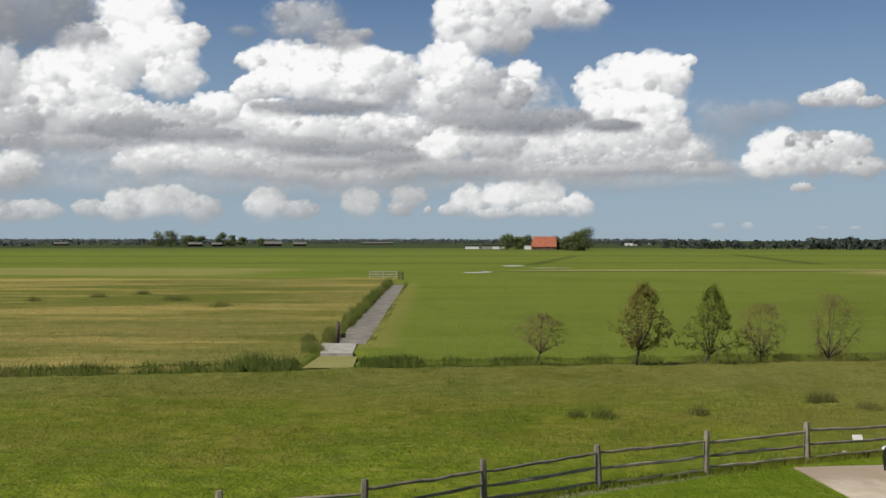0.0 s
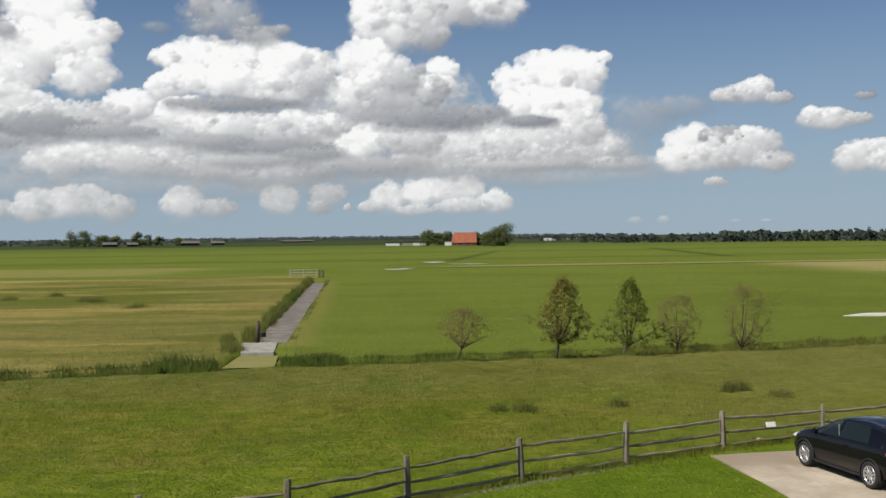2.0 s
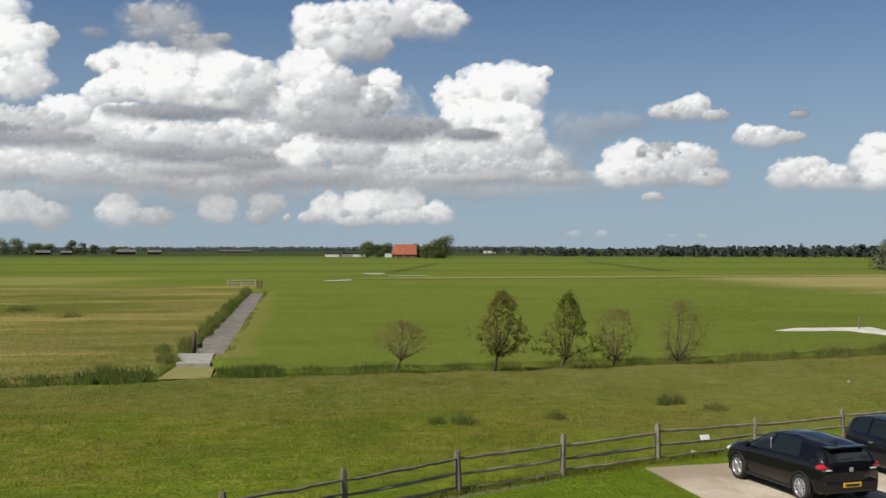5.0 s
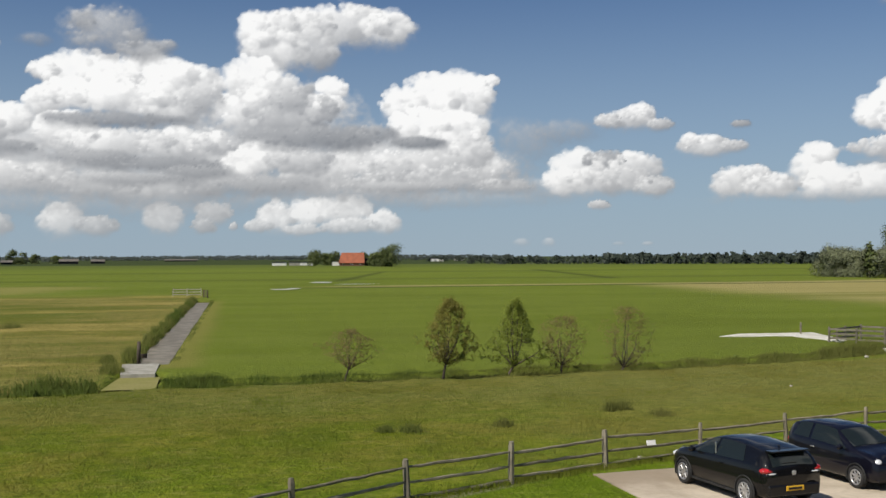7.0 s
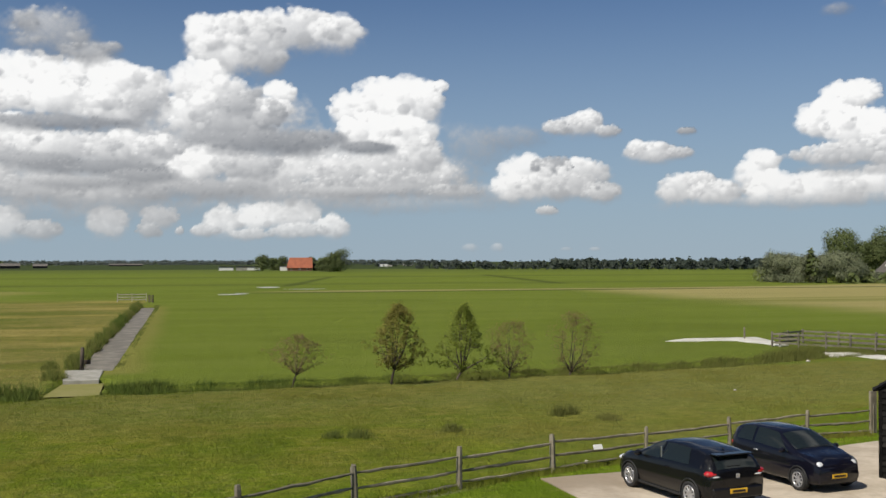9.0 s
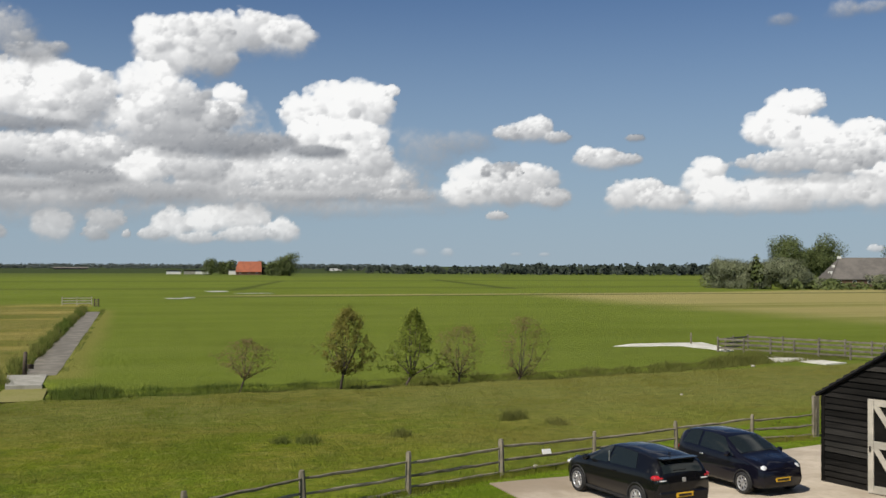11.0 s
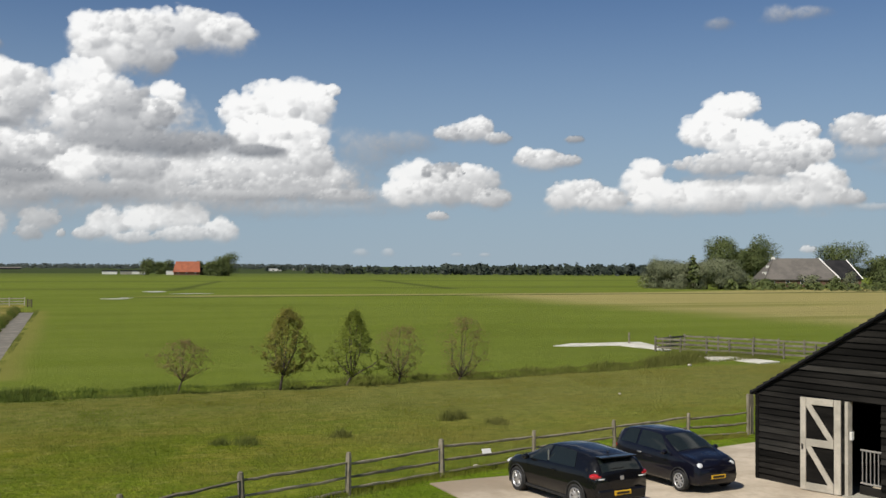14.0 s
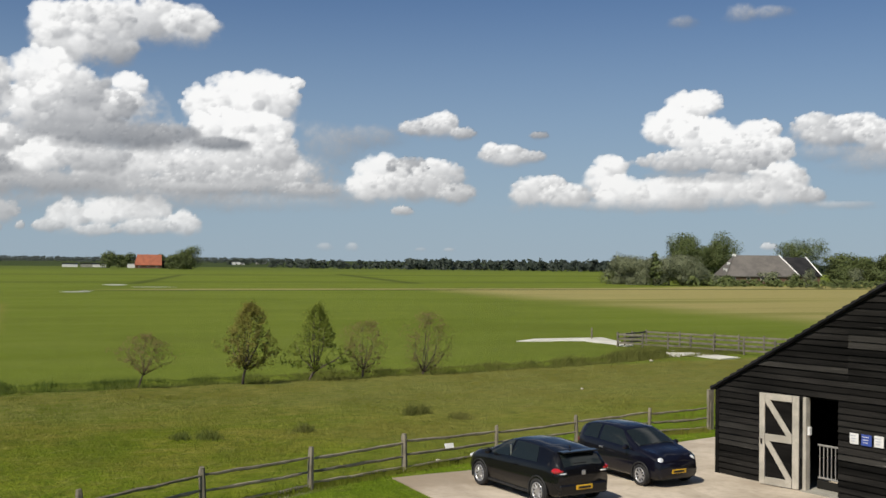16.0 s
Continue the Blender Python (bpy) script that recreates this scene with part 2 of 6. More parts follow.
M_GROUND = ground_material()
M_WOOD = plain("weathered_wood", (0.165, 0.141, 0.101), (0.265, 0.232, 0.176), 2.5, 0.85, 0.6, 30, vary=0.2)
M_GREYWOOD = plain("old_grey_wood", (0.120, 0.105, 0.080), (0.190, 0.170, 0.135), 2.5, 0.85, 0.6, 30, vary=0.2)
M_TAR = plain("tarred_board", (0.007, 0.0066, 0.006), (0.018, 0.0165, 0.015), 2.0, 0.9, 0.5, 25, spec=0.08, stretch=(0.14, 1, 1), vary=0.5, scuff=(0.060, 0.056, 0.050))
M_GREYBOARD = plain("bleached_board", (0.040, 0.037, 0.033), (0.020, 0.019, 0.017), 2.0, 0.9, 0.5, 25, spec=0.1, stretch=(0.14, 1, 1), vary=0.25, scuff=(0.16, 0.15, 0.135))
M_PALE = plain("pale_bare_wood", (0.46, 0.42, 0.355), (0.33, 0.305, 0.255), 2.0, 0.75, 0.4, 20, vary=0.08)
M_GREYPALE = plain("galvanised_steel", (0.30, 0.29, 0.27), (0.22, 0.21, 0.20), 3.0, 0.6, 0.1, 20)
M_DRIVE = plain("pale_paving", (0.52, 0.446, 0.352), (0.36, 0.300, 0.226), 0.45, 0.9, 0.6, 5)
_nt = M_DRIVE.node_tree
put, mth, vec, step, nz, mix, split, join = tree_tools(_nt)
_at = _nt.nodes.new("ShaderNodeNewGeometry").outputs["Position"]
_x, _y, _z = split(_at)
_base = _nt.nodes["Principled BSDF"].inputs["Base Color"]
_earth = mth("MULTIPLY", step(mth("MULTIPLY_ADD", nz(_at, 0.7, 5, 0.65), 4.0, _x), 15.2, 12.4), step(mth("MULTIPLY_ADD", nz(_at, 0.5, 3, 0.6), 3.0, _y), 26.5, 28.5))
_col = mix(mth("MULTIPLY", _earth, 0.8), _base.links[0].from_socket, (0.245, 0.190, 0.130))
_wheel = step(nz(vec("MULTIPLY", _at, (1.0, 0.22, 1.0)), 0.9, 4, 0.6), 0.54, 0.68)
put(mix(mth("MULTIPLY", _wheel, 0.35), _col, (0.27, 0.225, 0.165)), _base)
M_CONCRETE = plain("concrete", (0.35, 0.335, 0.29), (0.25, 0.24, 0.20), 1.0, 0.9, 0.5, 14)
M_TRACK = plain("bleached_concrete", (0.62, 0.60, 0.54), (0.46, 0.44, 0.38), 0.6, 0.9, 0.5, 8)
M_BARK = plain("bark", (0.060, 0.045, 0.032), (0.100, 0.080, 0.060), 6, 0.9, 0.7, 40)
M_DARK = plain("dark_inside", (0.006, 0.006, 0.006), (0.010, 0.010, 0.009), 2, 0.9, 0.0)
M_ROOF = plain("red_clay_tiles", (0.34, 0.105, 0.052), (0.25, 0.080, 0.042), 0.5, 0.8, 0.4, 6)
M_GREYROOF = plain("grey_roof", (0.110, 0.100, 0.090), (0.150, 0.135, 0.120), 0.4, 0.85, 0.4, 5)
M_SLATE = plain("dark_slate_roof", (0.020, 0.020, 0.022), (0.034, 0.033, 0.034), 0.4, 0.9, 0.3, 5, spec=0.05)
M_BRICK = plain("brown_brick", (0.17, 0.095, 0.060), (0.115, 0.070, 0.050), 1.0, 0.9, 0.3, 8)
M_WHITE = plain("white_paint", (0.78, 0.77, 0.74), (0.66, 0.65, 0.62), 3.0, 0.5, 0.1, 20)


def patchy(x, y, size, seed):
    """Smooth random values from 0 to 1 over the plan, in patches of that size."""
    table = np.random.default_rng(seed).uniform(0, 1, (257, 257))
    u, v = (np.asarray(x) / size) % 256, (np.asarray(y) / size) % 256
    i, j = u.astype(int), v.astype(int)
    f, g = u - i, v - j
    f, g = f * f * (3 - 2 * f), g * g * (3 - 2 * g)
    return (table[i, j] * (1 - f) + table[i + 1, j] * f) * (1 - g) + (table[i, j + 1] * (1 - f) + table[i + 1, j + 1] * f) * g


# ---- mesh tools ----
def mesh_of(name, verts, faces, mat, smooth=False):
    me = bpy.data.meshes.new(name)
    me.from_pydata([tuple(v) for v in verts], [], faces)
    me.materials.append(mat)
    if smooth:
        me.shade_smooth()
    me.update()
    return me


def fast_mesh(name, verts, corners, mat):
    """Many faces of one size (3 or 4 corners) from arrays."""
    me = bpy.data.meshes.new(name)
    k, nf = corners.shape[1], len(corners)
    me.vertices.add(len(verts))
    me.vertices.foreach_set("co", np.asarray(verts, np.float32).ravel())
    me.loops.add(nf * k)
    me.loops.foreach_set("vertex_index", corners.astype(np.int32).ravel())
    me.polygons.add(nf)
    me.polygons.foreach_set("loop_start", np.arange(0, nf * k, k, dtype=np.int32))
    me.materials.append(mat)
    me.update(calc_edges=True)
    return me


def soften(me, normals):
    """Shading normals by vertex, so that leaves and blades take the light of the whole they belong to."""
    n = np.asarray(normals, np.float32)
    n = n / (np.linalg.norm(n, axis=1)[:, None] + 1e-9)
    me.normals_split_custom_set_from_vertices(n.tolist())
    return me


def child(name, me, parent, label=""):
    ob = new(name, me)
    ob.parent = parent
    if label:
        ob["label"] = label
    return ob


def part(name, bm, mat, parent, label="", smooth=False):
    me = bpy.data.meshes.new(name)
    bm.to_mesh(me)
    bm.free()
    me.materials.append(mat)
    if smooth:
        me.shade_smooth()
    return child(name, me, parent, label)


def box_bm(cx, cy, cz, sx, sy, sz, bevel=0.0, rz=0.0):
    """A box by its middle and its full sizes, with softened edges."""
    bm = bmesh.new()
    bmesh.ops.create_cube(bm, size=1.0)
    bmesh.ops.scale(bm, vec=(sx, sy, sz), verts=bm.verts)
    if bevel:
        bmesh.ops.bevel(bm, geom=bm.edges[:], offset=bevel, segments=1, affect="EDGES")
    if rz:
        bmesh.ops.rotate(bm, matrix=Matrix.Rotation(rz, 3, "Z"), verts=bm.verts)
    bmesh.ops.translate(bm, vec=(cx, cy, cz), verts=bm.verts)
    return bm


def tube(points, radii, sides=8, flat=1.0, phase=0.0):
    """Verts and faces of a tapering tube along points, closed at both ends."""
    pts = [Vector(p) for p in points]
    vs, fs = [], []
    side = None
    for i, p in enumerate(pts):
        d = (pts[min(i + 1, len(pts) - 1)] - pts[max(i - 1, 0)]).normalized()
        if side is None:
            side = d.cross(Vector((0, 0, 1)))
            if side.length < 0.1:
                side = Vector((1, 0, 0))
        side = (side - d * side.dot(d)).normalized()
        up = side.cross(d)
        for k in range(sides):
            a = 2 * math.pi * k / sides + phase
            vs.append(p + side * (math.cos(a) * radii[i] * flat) + up * (math.sin(a) * radii[i]))
    for i in range(len(pts) - 1):
        for k in range(sides):
            a, b = i * sides + k, i * sides + (k + 1) % sides
            fs.append((a, b, b + sides, a + sides))
    fs.append(tuple(range(sides - 1, -1, -1)))
    fs.append(tuple(range((len(pts) - 1) * sides, len(pts) * sides)))
    return vs, fs


def empty(name, m=None, **tags):
    ob = new(name)
    ob.empty_display_size = 0.2
    if m is not None:
        ob.matrix_world = m
    return tagged(ob, **tags)


# ---- ground ----
def spread(lo, hi, step_in, far, growth=1.22):
    """Coordinates at even steps from lo to hi, growing wider apart out to far on both sides."""
    v = list(np.arange(lo, hi + 1e-6, step_in))
    d = step_in
    while v[-1] < far:
        d *= growth
        v.append(v[-1] + d)
    d = step_in
    while v[0] > -far:
        d *= growth
        v.insert(0, v[0] - d)
    return np.array(v)


def canal_x(y):
    return -5.6 - 0.0075 * (y - 64.0)


def ground_height(x, y):
    u = np.abs(y - field_line(x))
    d1 = np.clip(1 - (u / 1.35) ** 2, 0, 1) ** 0.8 * 0.75
    d1 = d1 * np.clip((42.0 - x) / 4.0, 0, 1)
    inside = np.clip((y - 62.0) / 1.0, 0, 1) * np.clip((150.0 - y) / 3.0, 0, 1)
    d2 = np.clip(1 - (np.abs(x - canal_x(y)) / 1.15) ** 4, 0, 1) * 0.6 * inside
    # the canal runs on under the dam to the cross ditch
    d3 = np.clip(1 - (np.abs(x + 5.5) / 1.3) ** 4, 0, 1) * 0.6 * np.clip((57.2 - y) / 0.4, 0, 1) * np.clip((y - 51.0) / 1.0, 0, 1)
    z = -np.maximum(np.maximum(d1, d2), d3)
    lump = np.sin(x * 0.9 + 1.3 * np.sin(y * 0.5)) * np.sin(y * 0.8 + 1.1 * np.sin(x * 0.6))
    rough = np.clip((y - fence_line(x) - 0.5) / 2.0, 0, 1) * np.clip((160 - y) / 60.0, 0, 1)
    return z + 0.035 * lump * rough


xs, ys = spread(-34, 48, 0.27, 4700), spread(18, 150, 0.4, 4700)
GX, GY = np.meshgrid(xs, ys)
verts = np.stack([GX, GY, ground_height(GX, GY)], -1).reshape(-1, 3)
nx, ny = len(xs), len(ys)
idx = (np.arange(ny - 1)[:, None] * nx + np.arange(nx - 1)[None]).ravel()
me = fast_mesh("ground", verts, np.stack([idx, idx + 1, idx + nx + 1, idx + nx], 1), M_GROUND)
me.shade_smooth()
ground = tagged(new("ground", me), "flat green and hay-coloured polder grassland cut by ditches", "grassland", kind="structure")

# ---- cloud bank along the horizon ----
def cloud_material():
    m = bpy.data.materials.new("sunlit_cumulus")
    m.use_nodes = True
    nt = m.node_tree
    nt.nodes.clear()
    put, mth, vec, step, nz, mix, split, join = tree_tools(nt)

    def attr(name, out):
        n = nt.nodes.new("ShaderNodeAttribute")
        n.attribute_name = name
        return n.outputs[out]
    place = attr("sky_place", "Vector")
    cover, glow = attr("cover", "Fac"), attr("glow", "Fac")
    ax, el, _ = split(place)
    fine = mth("SUBTRACT", nz(place, 2.6, 6.0, 0.62), 0.5)
    wide = mth("SUBTRACT", nz(place, 0.55, 3.0, 0.55), 0.5)
    # ragged thin rims, solid hearts
    rag = mth("MULTIPLY", mth("ADD", fine, mth("MULTIPLY", wide, 0.5)), mth("MULTIPLY", mth("MULTIPLY", cover, mth("SUBTRACT", 1.0, cover)), 3.2))
    alpha = mth("ADD", cover, rag, None, True)
    light = mth("MULTIPLY_ADD", fine, 0.08, mth("MULTIPLY_ADD", wide, 0.14, glow))
    tone = mth("POWER", mth("MAXIMUM", light, 0.1), 3.0)
    col = mix(mth("MINIMUM", tone, 1.0), (0.195, 0.212, 0.242), (0.95, 0.95, 0.945))
    haze = step(el, 8.0, -1.0)
    col = mix(mth("MULTIPLY", haze, 0.30), col, (0.60, 0.595, 0.565))
    em = nt.nodes.new("ShaderNodeEmission")
    put(col, em.inputs["Color"])
    em.inputs["Strength"].default_value = 1.0
    clear = nt.nodes.new("ShaderNodeBsdfTransparent")
    mx = nt.nodes.new("ShaderNodeMixShader")
    put(mth("MULTIPLY", alpha, step(el, -0.5, 3.5, 0.7, 1.0)), mx.inputs[0])
    nt.links.new(clear.outputs[0], mx.inputs[1])
    nt.links.new(em.outputs[0], mx.inputs[2])
    o = nt.nodes.new("ShaderNodeOutputMaterial")
    nt.links.new(mx.outputs[0], o.inputs[0])
    return m


CLOUDS = []


def cloud(*puffs, soft=0.3, lump=1.0, thick=0.97):
    """One bank of cumulus: puffs by bearing, height, half width and half height in degrees, and tone."""
    CLOUDS.append((puffs, soft, lump, thick))


# far low row
cloud((-20.9, 1.5, 1.4, 0.5, 0.77), (-21.9, 1.3, 0.8, 0.4, 0.72), (-18.2, 1.6, 0.8, 0.5, 0.72), (-15.7, 1.9, 1.8, 0.8, 0.88), (-14.3, 2, 1.5, 0.8, 0.88), (-12.6, 1.6, 0.9, 0.7, 0.72), (-16.8, 1.6, 0.9, 0.6, 0.82), (-9.4, 1.9, 1, 0.8, 0.88), (-7.6, 1.6, 1, 0.5, 0.67), (-4.3, 2, 1, 0.8, 0.82), (-1.8, 2.3, 1, 0.6, 0.77), (-2.4, 1.6, 0.6, 0.4, 0.62), (-0.8, 1.6, 0.2, 0.2, 0.72), (1.4, 2.1, 1, 0.8, 0.93), (0.5, 1.6, 0.8, 0.3, 0.77), (3, 2.2, 0.8, 0.8, 0.98), (3.9, 2.4, 0.8, 0.7, 1), (5.3, 2.5, 1.1, 0.8, 0.95), (7.1, 1.8, 0.8, 0.6, 0.9), (2.9, 1.4, 1.1, 0.3, 0.78), (5.3, 1.6, 1.5, 0.4, 0.8), (-23.4, 1.5, 1.5, 0.6, 0.72), soft=0.45, lump=1)
# veils
cloud((-14.3, 2.8, 6.6, 0.7, 0.64), (-4.9, 2.8, 6, 0.7, 0.64), (5, 3.1, 6, 0.6, 0.67), (11.5, 3.1, 4.8, 0.5, 0.69), (14.6, 6.1, 1.7, 1.1, 0.57), (16.8, 6.6, 1.8, 0.6, 0.57), (-10.5, 10.8, 0.8, 0.3, 0.52), (15.5, 3.6, 1.8, 0.5, 0.64), (-24.9, 2.6, 4.5, 0.8, 0.62), soft=1, lump=0, thick=0.45)
# grey backing
cloud((-17.1, 4.9, 6, 1.4, 0.8), (-10.8, 5, 3.9, 1.5, 0.82), (-4.9, 4.6, 5.7, 1.4, 0.76), (2.9, 5.7, 5.4, 1.8, 0.78), (8.3, 5.2, 4.8, 1.7, 0.82), (-1, 5.2, 3.6, 1.8, 0.8), (11.8, 4.8, 2.7, 0.9, 0.8), (-20.8, 6.2, 4.5, 1.5, 0.8), (-4, 7.3, 3.3, 1.5, 0.76), (2.3, 7.3, 3.6, 1.5, 0.78), (-10.8, 6.2, 1.8, 1.4, 0.82), (-24.4, 5.6, 3.9, 1.8, 0.72), soft=1, lump=0.35, thick=0.85)
# middle banks
cloud((-15.7, 3.9, 1.5, 0.9, 0.79), (-14.3, 4.2, 1.8, 0.8, 0.83), (-12, 4, 1.8, 0.8, 0.79), (-10, 4.1, 1.5, 0.8, 0.75), (-7.6, 3.7, 2.4, 0.7, 0.69), (-4.3, 3.6, 2.7, 0.8, 0.71), (-1.9, 4.1, 2.1, 0.9, 0.68), (3.5, 4, 2.7, 0.8, 0.75), (6.5, 3.7, 2.4, 0.7, 0.73), (8, 3.9, 2.4, 0.7, 0.75), (10.9, 4.1, 3.3, 0.7, 0.75), (12.3, 4.6, 1.7, 0.6, 0.85), (13.5, 3.7, 1.7, 0.4, 0.68), (9.4, 4.9, 3, 0.8, 0.79), (7.1, 4.7, 1.5, 0.9, 0.85), (5, 4.7, 1.7, 0.9, 0.85), (-21.6, 3.7, 1.1, 1, 0.85), (-22.7, 3.2, 2.1, 0.7, 0.69), soft=0.78, lump=0.6)
# left tower
cloud((-16, 11.3, 2, 1.7, 0.96), (-17.1, 9.3, 2.4, 1.5, 0.96), (-19.2, 8, 2.7, 1.4, 0.93), (-20.8, 7.1, 1.8, 1.4, 0.83), (-14.3, 9.7, 1.4, 1.4, 0.93), (-14.1, 8.3, 1.4, 1.2, 0.89), (-13.1, 10.5, 0.8, 0.6, 0.83), (-18.4, 6.7, 3.3, 1.1, 0.87), (-12, 6.9, 1.4, 0.8, 0.93), (-14.6, 6.2, 3, 0.8, 0.77), (-19.8, 5.9, 3.3, 0.8, 0.77), (-23.2, 6.2, 2.7, 1.4, 0.77), (-24.7, 7.7, 2.7, 1.8, 0.82), soft=0.39, lump=1)
# white middle
cloud((-7.9, 9.3, 2.5, 1.1, 0.96), (-5.5, 9.3, 2.9, 1.1, 0.96), (-3.1, 8.8, 1.7, 1.1, 0.92), (-9.4, 8.1, 1.3, 0.8, 0.93), (-10.3, 7.8, 0.8, 0.7, 0.89), (-10.2, 9.3, 0.8, 0.5, 0.85), (-6.7, 8.2, 3, 0.9, 0.93), (-4.3, 7.8, 1.8, 0.9, 0.87), (-9.1, 6.3, 1.5, 1, 0.89), (-6.7, 5.8, 3, 0.8, 0.83), (-3.7, 5.8, 2, 0.8, 0.83), (-1.9, 5.8, 1.4, 0.7, 0.83), soft=0.39, lump=1)
# high veils
cloud((-7.2, 11.4, 1.9, 1.3, 0.64), (-5.5, 10.5, 1.4, 0.5, 0.58), (-4.2, 10.8, 0.5, 0.3, 0.58), (-8.3, 11.9, 0.7, 0.5, 0.6), soft=0.91, lump=0.5, thick=0.8)
# middle tower
cloud((0.5, 11.7, 1.1, 1, 0.92), (1.4, 10.8, 1.7, 1.1, 0.85), (2.6, 12, 2.1, 0.8, 0.83), (5, 12.1, 2.6, 1, 0.83), (7.4, 11.9, 1.4, 0.8, 0.85), (3.5, 10.8, 1.1, 1.1, 0.73), (0.2, 9.3, 1.3, 1.2, 0.96), (1.4, 8.5, 1.8, 1.1, 0.83), (-0.4, 7.6, 1.4, 1.1, 0.89), (2, 7.3, 2.3, 1, 0.71), (4.4, 8.8, 0.8, 0.6, 0.96), (4.2, 8, 0.8, 0.5, 0.92), (3.6, 7.8, 1, 0.7, 0.73), (0.8, 5.4, 1.3, 0.8, 0.96), (-0.1, 4.9, 1.4, 0.7, 0.93), (2.6, 5, 1.7, 0.7, 0.75), soft=0.45, lump=1)
# right tower
cloud((8.1, 8, 1.2, 1, 0.96), (9.7, 8.4, 1.7, 1.2, 0.96), (11.2, 8.3, 1.5, 1.3, 0.96), (12.3, 8.7, 0.7, 0.7, 0.96), (12.8, 9.2, 0.5, 0.3, 0.93), (9.1, 7, 1.7, 0.8, 0.96), (10.9, 6.6, 1.7, 1, 0.93), (11.8, 5.6, 1.2, 0.9, 0.83), soft=0.33, lump=1)
# passing shade
cloud((-21.4, 11.2, 3.8, 1.5, 0.47), (-24.4, 10.4, 3.3, 2.1, 0.47), (-18.4, 10.4, 1.1, 0.5, 0.69), (-22, 8.4, 0.6, 1.3, 0.78), (-16.2, 5.7, 2.7, 0.7, 0.47), (-13.1, 5.5, 2.7, 0.4, 0.56), (-20.1, 4.9, 3.6, 0.5, 0.63), (-22.4, 5.3, 1.8, 0.8, 0.62), (-6.7, 7, 3.4, 0.4, 0.5), (-2.4, 8.2, 1.1, 0.7, 0.74), (-4.9, 4.8, 3.6, 0.4, 0.5), (-7.9, 5.1, 2.3, 0.4, 0.58), (-2.8, 4.4, 1.7, 0.4, 0.52), (-5.8, 4, 2.6, 0.3, 0.58), (2.6, 6.3, 3.2, 0.6, 0.54), (5.1, 6.3, 2, 0.7, 0.5), (6.6, 6.5, 1.1, 0.5, 0.56), (2, 8.2, 1.1, 0.6, 0.69), (8.9, 6, 1.4, 0.3, 0.43), (0.5, 3.8, 2.7, 0.5, 0.62), (8.3, 3.7, 3.6, 0.3, 0.67), soft=0.65, lump=0.45, thick=0.85)
# fair right
cloud((20.1, 7.1, 1.3, 0.5, 0.81), (20.6, 7.4, 0.8, 0.5, 0.85), (19, 7, 0.7, 0.4, 0.75), (21.7, 6.8, 0.7, 0.3, 0.71), (17.4, 4.7, 1.4, 0.9, 0.94), (16.6, 3.9, 1.1, 0.7, 0.94), (18.2, 3.9, 1.4, 0.7, 0.83), (18.8, 5, 1.1, 0.5, 0.6), (20.4, 4.6, 1.4, 0.8, 0.85), (19.6, 4, 1.7, 0.7, 0.79), (21.4, 3.6, 1.1, 0.5, 0.73), (18.5, 2.6, 0.6, 0.2, 0.71), soft=0.52, lump=0.9)
# fair east
cloud((24, 5.6, 1.4, 0.5, 0.81), (23.2, 5.9, 0.5, 0.4, 0.89), (25.4, 5.6, 0.7, 0.3, 0.75), (25.8, 6.7, 0.5, 0.2, 0.58), (18.5, 2.7, 0.5, 0.2, 0.73), (39.7, 7, 1.1, 0.6, 0.79), (40.8, 6.5, 1.7, 0.6, 0.75), (42.1, 6.8, 1.1, 0.7, 0.89), (41.3, 7.2, 0.8, 0.3, 0.89), (42.9, 6.4, 1.2, 0.8, 0.85), (44.4, 6.1, 1.8, 1, 0.83), (45.4, 5.2, 1.8, 0.8, 0.69), (37.6, 0.9, 0.4, 0.2, 0.82), soft=0.52, lump=0.9)
# eastern tower
cloud((33.4, 7.8, 1.1, 1, 0.96), (34.2, 8.2, 1, 0.7, 0.96), (32.7, 7, 1.3, 1, 0.96), (34.2, 6.6, 1.7, 1, 0.96), (32.1, 6.8, 0.7, 0.7, 0.94), (35.6, 6.1, 1.4, 0.7, 0.93), (37, 6.7, 1, 0.6, 0.94), (37.8, 6.9, 0.4, 0.3, 0.93), (37.5, 5.9, 1.1, 0.6, 0.85), (38.3, 5.7, 0.5, 0.7, 0.85), (34.2, 5.3, 3.3, 0.6, 0.75), (36.2, 5.2, 1.7, 0.7, 0.75), soft=0.33, lump=1)
# eastern base
cloud((29.4, 4.5, 1, 1, 0.96), (29.8, 5.1, 0.6, 0.5, 0.93), (30.1, 3.7, 1.4, 0.8, 0.96), (32.5, 3.6, 2, 0.8, 0.91), (35.3, 3.8, 2.3, 0.8, 0.89), (37.8, 3.9, 1.7, 1, 0.91), (38.4, 4.5, 1, 0.7, 0.91), (25.4, 3.7, 1.1, 0.8, 0.83), (26.5, 4.1, 0.7, 0.5, 0.85), (27.2, 3.5, 1.4, 0.6, 0.83), (39.5, 3.5, 0.8, 0.4, 0.77), soft=0.52, lump=1)
